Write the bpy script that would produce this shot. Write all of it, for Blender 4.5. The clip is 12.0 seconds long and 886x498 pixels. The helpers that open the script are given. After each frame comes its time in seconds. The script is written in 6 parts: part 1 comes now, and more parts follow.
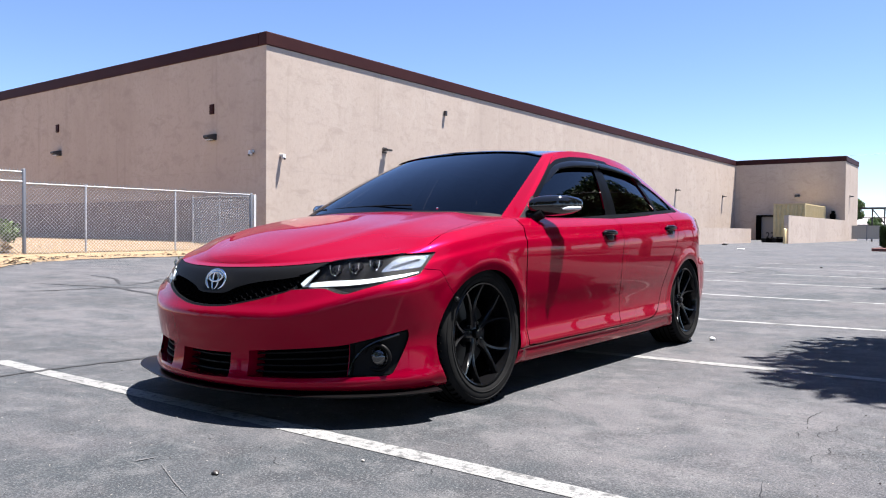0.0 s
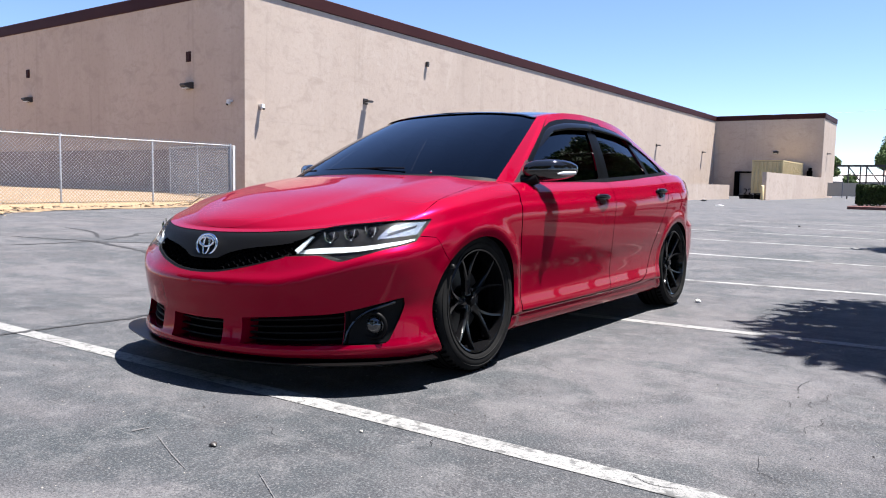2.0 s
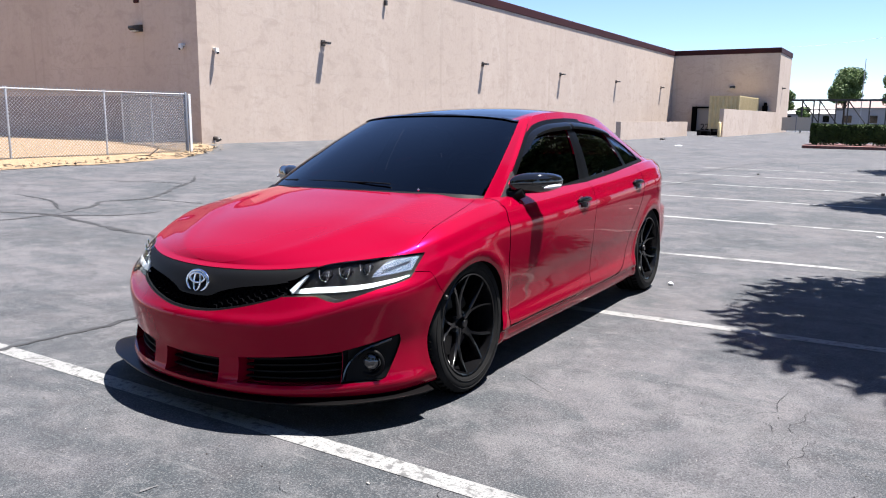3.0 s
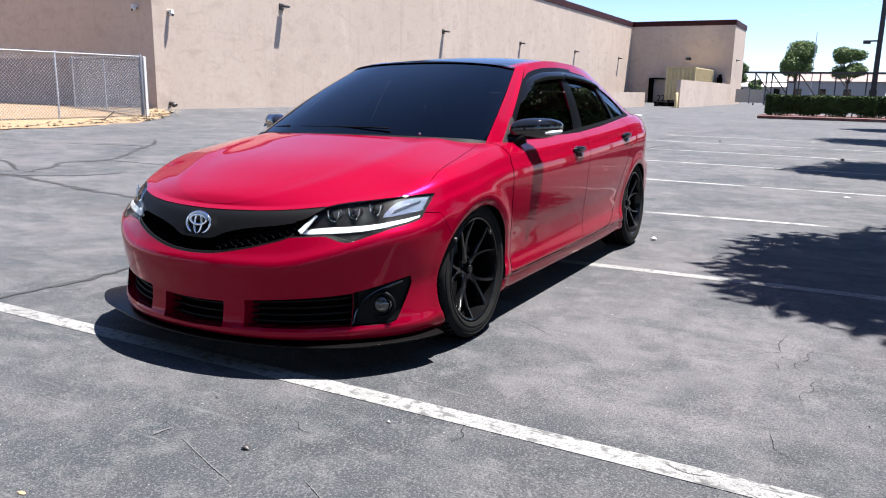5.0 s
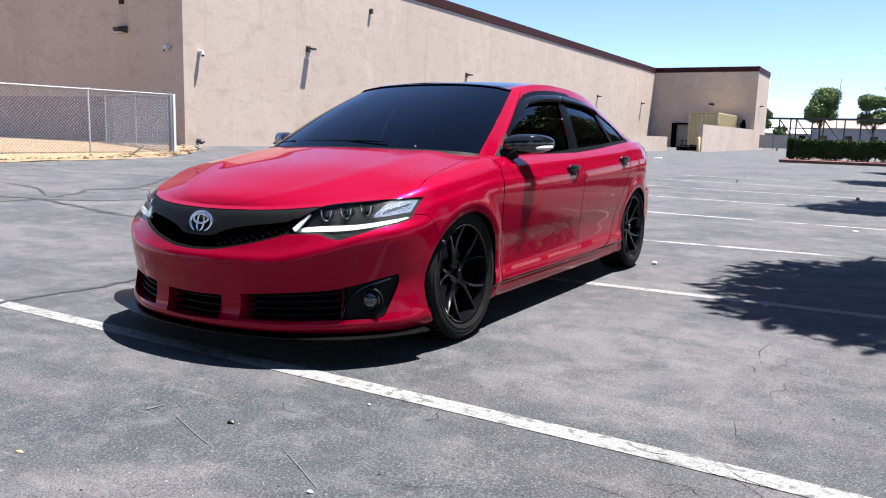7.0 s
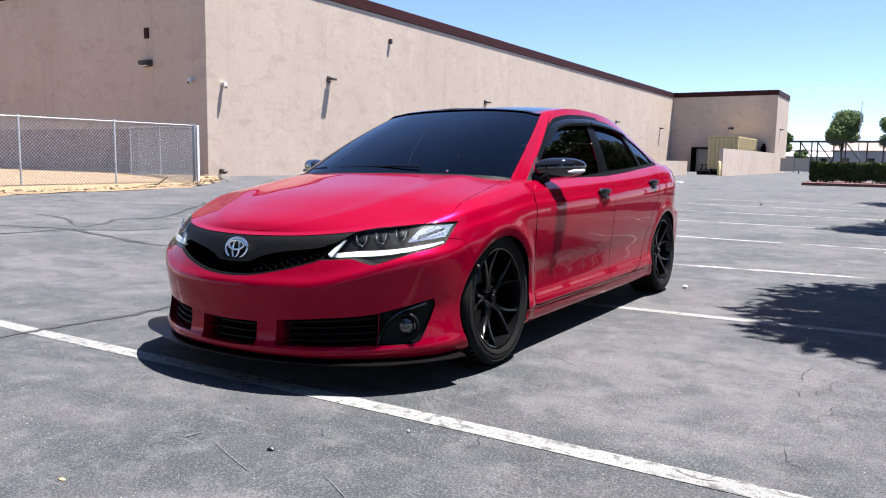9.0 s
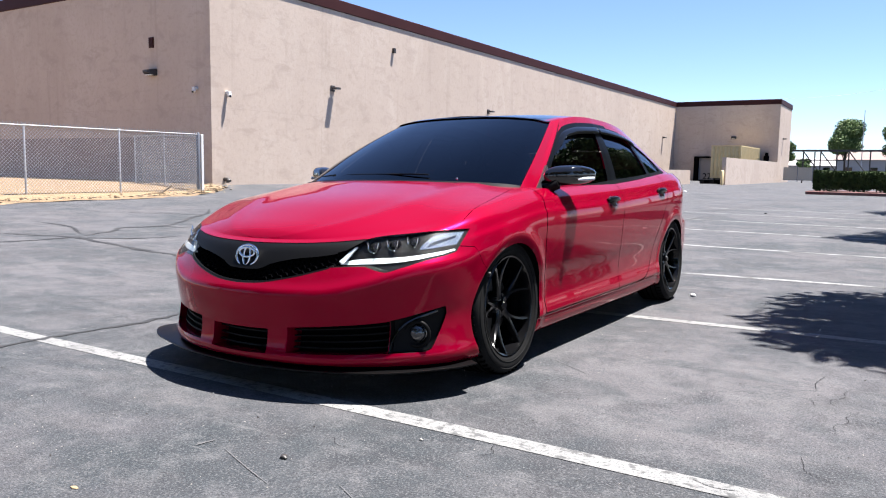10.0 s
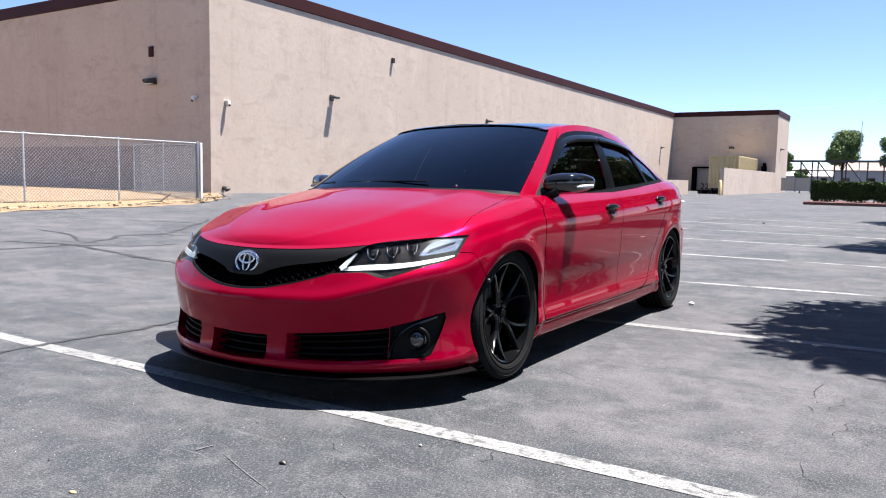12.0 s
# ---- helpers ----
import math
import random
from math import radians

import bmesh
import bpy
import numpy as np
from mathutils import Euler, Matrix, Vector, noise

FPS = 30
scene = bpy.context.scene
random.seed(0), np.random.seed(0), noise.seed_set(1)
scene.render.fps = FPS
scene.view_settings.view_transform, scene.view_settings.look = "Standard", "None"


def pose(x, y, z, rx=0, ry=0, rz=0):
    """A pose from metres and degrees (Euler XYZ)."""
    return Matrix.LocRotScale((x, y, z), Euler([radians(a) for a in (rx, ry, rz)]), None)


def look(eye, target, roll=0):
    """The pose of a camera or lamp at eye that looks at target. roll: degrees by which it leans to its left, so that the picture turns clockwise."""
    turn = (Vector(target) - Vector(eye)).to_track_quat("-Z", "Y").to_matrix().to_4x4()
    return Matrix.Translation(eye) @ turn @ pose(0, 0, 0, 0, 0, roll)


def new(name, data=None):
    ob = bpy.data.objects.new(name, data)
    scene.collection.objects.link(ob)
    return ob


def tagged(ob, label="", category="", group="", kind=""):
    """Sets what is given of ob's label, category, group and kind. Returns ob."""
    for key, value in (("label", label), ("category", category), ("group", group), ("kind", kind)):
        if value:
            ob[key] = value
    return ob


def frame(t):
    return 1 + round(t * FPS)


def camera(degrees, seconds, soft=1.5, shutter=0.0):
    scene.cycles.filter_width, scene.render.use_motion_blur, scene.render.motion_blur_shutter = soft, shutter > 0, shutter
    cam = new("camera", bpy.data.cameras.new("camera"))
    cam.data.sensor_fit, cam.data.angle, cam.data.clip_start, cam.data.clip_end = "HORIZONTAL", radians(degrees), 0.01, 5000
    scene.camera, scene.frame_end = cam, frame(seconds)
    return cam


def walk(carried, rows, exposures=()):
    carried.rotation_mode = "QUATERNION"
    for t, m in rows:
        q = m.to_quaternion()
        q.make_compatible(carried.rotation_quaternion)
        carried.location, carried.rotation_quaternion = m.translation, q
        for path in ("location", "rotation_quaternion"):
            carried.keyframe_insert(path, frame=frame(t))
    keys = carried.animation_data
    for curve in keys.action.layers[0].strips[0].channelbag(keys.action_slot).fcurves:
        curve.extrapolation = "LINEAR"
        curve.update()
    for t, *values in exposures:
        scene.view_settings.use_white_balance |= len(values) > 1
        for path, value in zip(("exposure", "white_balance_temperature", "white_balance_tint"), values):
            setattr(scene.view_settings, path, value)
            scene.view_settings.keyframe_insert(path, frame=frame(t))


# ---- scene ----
from mathutils.bvhtree import BVHTree
from mathutils.interpolate import poly_3d_calc

cam = camera(61.0, 12.0, soft=1.1)
PATH = [
    (0, (-0.0833, -1.4040, 0.8354), (-1.2763, 0.2004, 0.7847), 0.48),
    (0.5, (-0.0863, -1.4044, 0.8336), (-1.2770, 0.2016, 0.7801), 0.66),
    (1, (-0.0922, -1.4016, 0.8301), (-1.2784, 0.2071, 0.7605), 0.89),
    (1.5, (-0.1087, -1.4028, 0.8313), (-1.2813, 0.2139, 0.7230), 1.12),
    (2, (-0.1736, -1.4089, 0.8967), (-1.3156, 0.2234, 0.7198), 1.14),
    (2.5, (-0.2625, -1.4238, 1.2009), (-1.3575, 0.2290, 0.9381), 0.91),
    (3, (-0.3204, -1.4597, 1.3155), (-1.3592, 0.2140, 0.9690), 0.58),
    (3.5, (-0.4415, -1.3771, 1.3030), (-1.4170, 0.3203, 0.8940), 0.37),
    (3.7, (-0.5324, -1.3227, 1.2963), (-1.4862, 0.3838, 0.8738), 0.21),
    (5.3, (-0.5319, -1.5872, 1.1548), (-1.4618, 0.1351, 0.7430), 1.29),
    (5.5, (-0.4166, -1.6000, 1.1437), (-1.3529, 0.1206, 0.7398), 1.68),
    (6, (-0.3339, -1.6039, 1.0554), (-1.3025, 0.1062, 0.6852), 1.96),
    (6.5, (-0.3110, -1.6295, 1.0380), (-1.3004, 0.0757, 0.7017), 1.91),
    (7, (-0.2997, -1.6305, 1.0291), (-1.2973, 0.0752, 0.7204), 1.63),
    (9, (-0.3685, -1.6530, 1.0128), (-1.4159, 0.0340, 0.7744), 0.90),
    (9.5, (-0.3909, -1.6603, 1.0105), (-1.4448, 0.0245, 0.7845), 0.87),
    (10, (-0.4073, -1.6644, 1.0044), (-1.4619, 0.0212, 0.7895), 0.92),
    (10.5, (-0.3949, -1.6696, 1.0082), (-1.4470, 0.0188, 0.8023), 0.91),
    (11, (-0.3914, -1.6686, 1.0101), (-1.4418, 0.0217, 0.8115), 0.93),
    (11.5, (-0.4025, -1.6699, 0.9975), (-1.4533, 0.0208, 0.8045), 0.96),
    (12, (-0.4071, -1.6738, 0.9911), (-1.4597, 0.0162, 0.8015), 1.07),
]
walk(cam, [(t, look(eye, target, roll)) for t, eye, target, roll in PATH])

# ---- light ----
SUN = Vector((0.21, 0.215, 1.0)).normalized()
world = bpy.data.worlds.new("sky")
scene.world = world
world.use_nodes = True
wn = world.node_tree.nodes
wl = world.node_tree.links
sky = wn.new("ShaderNodeTexSky")
sky.sky_type = "NISHITA"
sky.sun_disc = False
sky.sun_elevation = math.asin(SUN.z)
sky.sun_rotation = math.atan2(SUN.x, SUN.y)
sky.air_density, sky.dust_density, sky.ozone_density = 1.0, 0.0, 2.0
sky.altitude = 2200.0
tint = wn.new("ShaderNodeMix")
tint.data_type, tint.blend_type = "RGBA", "MULTIPLY"
tint.inputs["Factor"].default_value = 1.0
tint.inputs["B"].default_value = (0.88, 0.925, 1.09, 1)
wl.new(sky.outputs[0], tint.inputs["A"])
wl.new(tint.outputs["Result"], wn["Background"].inputs[0])
wn["Background"].inputs[1].default_value = 0.054
sun = new("sun", bpy.data.lights.new("sun", "SUN"))
sun.data.energy, sun.data.angle, sun.data.color = 5.0, radians(0.53), (1.0, 0.96, 0.925)
sun.matrix_world = look(SUN * 60, (0, 0, 0))
scene.view_settings.exposure = 1.95


# ---- helpers for numbers, meshes and materials ----
def curve(knots, t):
    """Smooth monotone interpolation through knots (t, value)."""
    k = np.array(knots, float)
    x, y = k[:, 0], k[:, 1]
    h, d = np.diff(x), np.diff(y) / np.diff(x)
    m = np.zeros(len(x))
    m[0], m[-1] = d[0], d[-1]
    for i in range(1, len(x) - 1):
        if d[i - 1] * d[i] > 0:
            a, b = 2 * h[i] + h[i - 1], h[i] + 2 * h[i - 1]
            m[i] = (a + b) / (a / d[i - 1] + b / d[i])
    t = np.clip(t, x[0], x[-1])
    i = np.clip(np.searchsorted(x, t, side="right") - 1, 0, len(h) - 1)
    u = (t - x[i]) / h[i]
    return ((2 * u**3 - 3 * u**2 + 1) * y[i] + (u**3 - 2 * u**2 + u) * h[i] * m[i]
            + (3 * u**2 - 2 * u**3) * y[i + 1] + (u**3 - u**2) * h[i] * m[i + 1])


def path_points(points, count):
    """Points evenly spaced along a smooth curve through a few given ones."""
    p = np.array(points, float)
    q = np.vstack([2 * p[0] - p[1], p, 2 * p[-1] - p[-2]])
    out = []
    for i in range(1, len(q) - 2):
        for u in np.linspace(0, 1, 60, endpoint=False):
            a, b, c, d = q[i - 1], q[i], q[i + 1], q[i + 2]
            out.append(0.5 * (2 * b + (c - a) * u + (2 * a - 5 * b + 4 * c - d) * u**2 + (3 * b - a - 3 * c + d) * u**3))
    out = np.array(out + [p[-1]])
    run = np.concatenate([[0], np.cumsum(np.linalg.norm(np.diff(out, axis=0), axis=1))])
    at = np.linspace(0, run[-1], count)
    return np.stack([np.interp(at, run, out[:, k]) for k in range(out.shape[1])], 1)


def to_mesh(name, bm, smooth=None):
    me = bpy.data.meshes.new(name)
    bm.normal_update()
    bm.to_mesh(me)
    bm.free()
    if smooth is not None:
        me.polygons.foreach_set("use_smooth", [True] * len(me.polygons))
        me.set_sharp_from_angle(angle=radians(smooth))
    return me


def thing(name, label, category, at=(0, 0, 0), group="", kind=""):
    ob = new(name)
    ob.empty_display_size = 0.2
    ob.location = at
    return tagged(ob, label, category, group, kind)


def part(name, bm, material, parent=None, label="", smooth=None):
    me = bm if isinstance(bm, bpy.types.Mesh) else to_mesh(name, bm, smooth)
    for m in material if isinstance(material, (list, tuple)) else [material]:
        me.materials.append(m)
    ob = new(name, me)
    ob.parent = parent
    return tagged(ob, label)


def solid(name, bm, material, label, category, group="", kind="", smooth=None):
    return tagged(part(name, bm, material, None, "", smooth), label, category, group, kind)


def box(bm, x0, y0, z0, x1, y1, z1, bevel=0.0):
    made = bmesh.ops.create_cube(bm, size=1.0)["verts"]
    for v in made:
        v.co = Vector(((x0 + x1) / 2 + v.co.x * (x1 - x0), (y0 + y1) / 2 + v.co.y * (y1 - y0), (z0 + z1) / 2 + v.co.z * (z1 - z0)))
    if bevel:
        edges = list({e for v in made for e in v.link_edges})
        bmesh.ops.bevel(bm, geom=edges, offset=bevel, segments=2, affect="EDGES", profile=0.5)
    return made


def boxed(*a, bevel=0.0):
    bm = bmesh.new()
    box(bm, *a, bevel=bevel)
    return bm


def tube(bm, points, radius, sides=8, closed=False):
    """A round bar along points; radius: one number or one a point."""
    pts = [Vector(p) for p in points]
    n = len(pts)
    rad = [radius] * n if isinstance(radius, (int, float)) else radius
    rings = []
    up = None
    for i, p in enumerate(pts):
        if closed:
            d = (pts[(i + 1) % n] - pts[i - 1]).normalized()
        else:
            d = (pts[min(i + 1, n - 1)] - pts[max(i - 1, 0)]).normalized()
        if up is None:
            up = Vector((0, 0, 1)) if abs(d.z) < 0.9 else Vector((1, 0, 0))
        a = d.cross(up).normalized()
        up = a.cross(d).normalized()
        rings.append([bm.verts.new(p + (a * math.cos(w) + up * math.sin(w)) * rad[i]) for w in (2 * math.pi * k / sides for k in range(sides))])
    for i in range(n if closed else n - 1):
        r0, r1 = rings[i], rings[(i + 1) % n]
        for k in range(sides):
            bm.faces.new((r0[k], r0[(k + 1) % sides], r1[(k + 1) % sides], r1[k]))
    if not closed:
        bm.faces.new(rings[0][::-1])
        bm.faces.new(rings[-1])


def grid_faces(bm, rows, closed=False):
    """Quads between rows of vertices."""
    for a, b in zip(rows, rows[1:]):
        n = len(a)
        for k in range(n if closed else n - 1):
            f = (a[k], a[(k + 1) % n], b[(k + 1) % n], b[k])
            f = tuple(dict.fromkeys(f))
            if len(f) > 2:
                bm.faces.new(f)


def lathe(bm, profile, segments=64, axis="x"):
    """A ring of the profile (radius, along) turned round the axis."""
    rows = []
    for r, a in profile:
        ring = []
        for k in range(segments):
            w = 2 * math.pi * k / segments
            c, s = r * math.cos(w), r * math.sin(w)
            ring.append(bm.verts.new((a, c, s) if axis == "x" else (c, a, s) if axis == "y" else (c, s, a)))
        rows.append(ring)
    grid_faces(bm, rows, True)
    return rows


def material(name, color, rough=0.6, metal=0.0, second=None, scale=4.0, mix=(0.35, 0.65), bump=0.0, bump_scale=60.0,
             fine=None, fine_scale=90.0, coat=0.0, spec=0.5, rough_vary=0.0, stretch=(1, 1, 1)):
    """A surface with a base colour, stains of a second one, fine grain and relief."""
    m = bpy.data.materials.new(name)
    m.use_nodes = True
    n, l = m.node_tree.nodes, m.node_tree.links
    b = n["Principled BSDF"]
    b.inputs["Base Color"].default_value = (*color, 1)
    b.inputs["Roughness"].default_value = rough
    b.inputs["Metallic"].default_value = metal
    b.inputs["Specular IOR Level"].default_value = spec
    b.inputs["Coat Weight"].default_value = coat
    b.inputs["Coat Roughness"].default_value = 0.03
    where = n.new("ShaderNodeTexCoord")
    fit_in = n.new("ShaderNodeMapping")
    fit_in.inputs["Scale"].default_value = stretch
    l.new(where.outputs["Object"], fit_in.inputs[0])

    def cloud(size, detail=6.0, roughness=0.6):
        t = n.new("ShaderNodeTexNoise")
        t.inputs["Scale"].default_value = size
        t.inputs["Detail"].default_value = detail
        t.inputs["Roughness"].default_value = roughness
        l.new(fit_in.outputs[0], t.inputs["Vector"])
        return t.outputs["Fac"]

    def ramp(value, lo, hi):
        r = n.new("ShaderNodeMapRange")
        r.inputs["From Min"].default_value, r.inputs["From Max"].default_value = lo, hi
        l.new(value, r.inputs["Value"])
        return r.outputs["Result"]

    def blend(fac, a, c):
        x = n.new("ShaderNodeMix")
        x.data_type = "RGBA"
        l.new(fac, x.inputs["Factor"])
        if isinstance(a, tuple):
            x.inputs["A"].default_value = (*a, 1)
        else:
            l.new(a, x.inputs["A"])
        x.inputs["B"].default_value = (*c, 1)
        return x.outputs["Result"]

    tone = color
    if second:
        tone = blend(ramp(cloud(scale), *mix), tone, second)
    if fine:
        tone = blend(ramp(cloud(fine_scale, 3.0), 0.45, 0.75), tone, fine)
    if not isinstance(tone, tuple):
        l.new(tone, b.inputs["Base Color"])
    if rough_vary:
        r = n.new("ShaderNodeMapRange")
        r.inputs["To Min"].default_value, r.inputs["To Max"].default_value = rough - rough_vary, rough + rough_vary
        l.new(cloud(scale * 2.3), r.inputs["Value"])
        l.new(r.outputs["Result"], b.inputs["Roughness"])
    if bump:
        k = n.new("ShaderNodeBump")
        k.inputs["Strength"].default_value = bump
        k.inputs["Distance"].default_value = 0.01
        l.new(cloud(bump_scale, 8.0, 0.7), k.inputs["Height"])
        l.new(k.outputs["Normal"], b.inputs["Normal"])
    return m


# ---- materials ----
M_PAINT = material("red_paint", (0.262, 0.0003, 0.0187), rough=0.27, metal=0.36, coat=1.0, spec=0.03, second=(0.238, 0.0003, 0.0168), scale=900.0)
M_PAINT.node_tree.nodes["Principled BSDF"].inputs["Coat IOR"].default_value = 1.25
M_PAINT.node_tree.nodes["Principled BSDF"].inputs["Coat Roughness"].default_value = 0.015
M_PAINT.node_tree.nodes["Principled BSDF"].inputs["Specular Tint"].default_value = (1.0, 0.02, 0.13, 1)
M_GLOSS = material("gloss_black", (0.006, 0.006, 0.007), rough=0.06, coat=0.6)
M_SURROUND = material("black_window_surround", (0.003, 0.003, 0.0034), rough=0.3, spec=0.06)
M_TRIM = material("matte_black_trim", (0.004, 0.004, 0.0045), rough=0.5, spec=0.09, bump=0.05, bump_scale=400)
M_GAP = material("dark_gap", (0.003, 0.003, 0.003), rough=0.9, spec=0.0)
M_RUBBER = material("tyre_rubber", (0.006, 0.006, 0.0065), rough=0.8, spec=0.08, second=(0.012, 0.012, 0.012), scale=9.0, bump=0.1, bump_scale=180)
M_RIM = material("black_alloy", (0.0035, 0.0035, 0.004), rough=0.16, coat=0.15, spec=0.22)
M_LIP = material("black_splitter", (0.0025, 0.0025, 0.0027), rough=0.3, spec=0.12)
M_CHROME = material("chrome", (0.85, 0.86, 0.88), rough=0.07, metal=1.0)
M_SILVER = material("silver_lamp_reflector", (0.50, 0.53, 0.57), rough=0.16, metal=0.9)
M_DRL = material("white_light_bar", (0.47, 0.52, 0.56), rough=0.25)
M_DISC = material("brake_steel", (0.06, 0.058, 0.056), rough=0.35, metal=0.9)

def layered(name, base, layers, rough=0.9, bumps=(), spec=0.3):
    """A weathered surface: each layer mixes in a colour where a noise lies between two values."""
    m = bpy.data.materials.new(name)
    m.use_nodes = True
    n, l = m.node_tree.nodes, m.node_tree.links
    b = n["Principled BSDF"]
    b.inputs["Roughness"].default_value = rough
    b.inputs["Specular IOR Level"].default_value = spec
    where = n.new("ShaderNodeTexCoord")

    def pattern(kind, size, stretch, turn, detail):
        fit_in = n.new("ShaderNodeMapping")
        fit_in.inputs["Scale"].default_value = stretch
        fit_in.inputs["Rotation"].default_value = (0, 0, radians(turn))
        l.new(where.outputs["Object"], fit_in.inputs[0])
        t = n.new("ShaderNodeTexVoronoi" if kind == "cells" else "ShaderNodeTexNoise")
        t.inputs["Scale"].default_value = size
        if kind != "cells":
            t.inputs["Detail"].default_value = detail
            t.inputs["Roughness"].default_value = 0.62
            t.inputs["Distortion"].default_value = 0.6 if kind == "swirl" else 0.0
        l.new(fit_in.outputs[0], t.inputs["Vector"])
        return t.outputs["Distance" if kind == "cells" else "Fac"]

    tone = n.new("ShaderNodeRGB").outputs[0]
    tone.default_value = (*base, 1)
    for kind, size, stretch, turn, detail, lo, hi, amount, colour in layers:
        r = n.new("ShaderNodeMapRange")
        r.inputs["From Min"].default_value, r.inputs["From Max"].default_value = lo, hi
        r.inputs["To Max"].default_value = amount
        l.new(pattern(kind, size, stretch, turn, detail), r.inputs["Value"])
        x = n.new("ShaderNodeMix")
        x.data_type = "RGBA"
        l.new(r.outputs["Result"], x.inputs["Factor"])
        l.new(tone, x.inputs["A"])
        x.inputs["B"].default_value = (*colour, 1)
        tone = x.outputs["Result"]
    l.new(tone, b.inputs["Base Color"])
    before = None
    for size, strength, distance in bumps:
        k = n.new("ShaderNodeBump")
        k.inputs["Strength"].default_value = strength
        k.inputs["Distance"].default_value = distance
        l.new(pattern("cloud", size, (1, 1, 1), 0, 7.0), k.inputs["Height"])
        if before:
            l.new(before, k.inputs["Normal"])
        before = k.outputs["Normal"]
    if before:
        l.new(before, b.inputs["Normal"])
    return m


EVEN = (1, 1, 1)
STAINS = [
    ("cloud", 0.16, EVEN, 0, 5, 0.40, 0.62, 0.75, (0.074, 0.074, 0.081)),
    ("swirl", 0.75, EVEN, 30, 10, 0.46, 0.60, 0.75, (0.094, 0.090, 0.096)),
    ("swirl", 0.42, EVEN, 0, 10, 0.46, 0.57, 0.80, (0.026, 0.032, 0.037)),
    ("cloud", 0.55, EVEN, 80, 4, 0.46, 0.62, 0.45, (0.074, 0.066, 0.068)),
    ("swirl", 1.9, (1, 1.3, 1), 60, 10, 0.49, 0.61, 0.62, (0.022, 0.029, 0.034)),
    ("swirl", 1.4, (1, 1.3, 1), 110, 10, 0.50, 0.63, 0.52, (0.112, 0.107, 0.112)),
    ("cloud", 0.9, (1, 3.5, 1), -40, 10, 0.55, 0.66, 0.42, (0.115, 0.108, 0.112)),
    ("cloud", 1.1, (1, 4, 1), 55, 10, 0.56, 0.66, 0.5, (0.022, 0.028, 0.033)),
]
GRAIN = [
    ("cloud", 5.0, EVEN, 20, 9, 0.49, 0.65, 0.48, (0.026, 0.026, 0.030)),
    ("cloud", 7.0, EVEN, 50, 9, 0.52, 0.66, 0.40, (0.118, 0.118, 0.122)),
    ("cloud", 120.0, EVEN, 70, 4, 0.50, 0.63, 0.55, (0.140, 0.140, 0.144)),
    ("cloud", 150.0, EVEN, 10, 4, 0.48, 0.61, 0.62, (0.012, 0.012, 0.015)),
    ("cloud", 2.6, (1, 14, 1), 70, 9, 0.61, 0.70, 0.40, (0.134, 0.133, 0.134)),
    ("cells", 42.0, EVEN, 0, 0, 0.13, 0.05, 0.45, (0.22, 0.22, 0.222)),
]
M_ASPHALT = layered("asphalt", (0.05488, 0.0551, 0.06216), STAINS + GRAIN, rough=0.88, bumps=((9.0, 0.25, 0.02), (140.0, 0.9, 0.007)), spec=0.3)
M_LINE = layered("white_road_paint", (0.1853, 0.1853, 0.1832), [
    ("cloud", 3.0, EVEN, 0, 6, 0.45, 0.70, 0.6, (0.1306, 0.1306, 0.1306)),
    ("cloud", 26.0, EVEN, 0, 7, 0.53, 0.62, 0.85, (0.06319, 0.06319, 0.06448)),
    ("cloud", 120.0, EVEN, 0, 3, 0.55, 0.66, 0.85, (0.05477, 0.05477, 0.05477)),
    ("cloud", 6.0, (1, 6, 1), 10, 6, 0.60, 0.66, 0.8, (0.04635, 0.04635, 0.04761)),
], bumps=((140.0, 0.5, 0.006),))
M_LINE_OLD = layered("faded_road_paint", (0.2265, 0.2265, 0.2239), [
    ("cloud", 1.1, EVEN, 0, 6, 0.56, 0.62, 0.9, (0.06178, 0.06178, 0.06332)),
    ("cloud", 9.0, EVEN, 0, 6, 0.54, 0.64, 0.8, (0.07207, 0.07207, 0.07362)),
    ("cloud", 60.0, EVEN, 0, 4, 0.55, 0.66, 0.8, (0.05663, 0.05663, 0.05817)),
], bumps=((140.0, 0.5, 0.006),))
M_STUCCO = layered("tan_stucco", (0.465, 0.378, 0.316), [
    ("cloud", 0.12, (1, 1, 0.5), 0, 6, 0.40, 0.66, 0.6, (0.390, 0.312, 0.258)),
    ("swirl", 0.6, (1, 1, 0.45), 0, 8, 0.50, 0.66, 0.65, (0.490, 0.408, 0.348)),
    ("swirl", 1.1, (1, 1, 1.8), 0, 8, 0.52, 0.68, 0.6, (0.350, 0.278, 0.228)),
    ("cloud", 6.0, EVEN, 0, 7, 0.50, 0.72, 0.5, (0.365, 0.292, 0.240)),
    ("cloud", 2.5, (1, 1, 0.04), 0, 5, 0.58, 0.74, 0.40, (0.32, 0.255, 0.205)),
], rough=0.94, bumps=((4.0, 0.35, 0.02), (35.0, 0.45, 0.008)))
M_BROWN = material("brown_metal_coping", (0.032, 0.0072, 0.0072), rough=0.6, spec=0.15, second=(0.04, 0.0104, 0.0096), scale=0.6)
M_SAND = material("dry_straw_sand", (0.215, 0.145, 0.082), rough=0.95, second=(0.155, 0.100, 0.055), scale=2.0, fine=(0.26, 0.19, 0.115), fine_scale=40.0, bump=0.8, bump_scale=50)
M_GALV = material("galvanised_steel", (0.46, 0.468, 0.484), rough=0.5, metal=0.6, second=(0.32, 0.328, 0.344), scale=12)
M_IRON = material("dark_painted_steel", (0.03, 0.026, 0.025), rough=0.5)
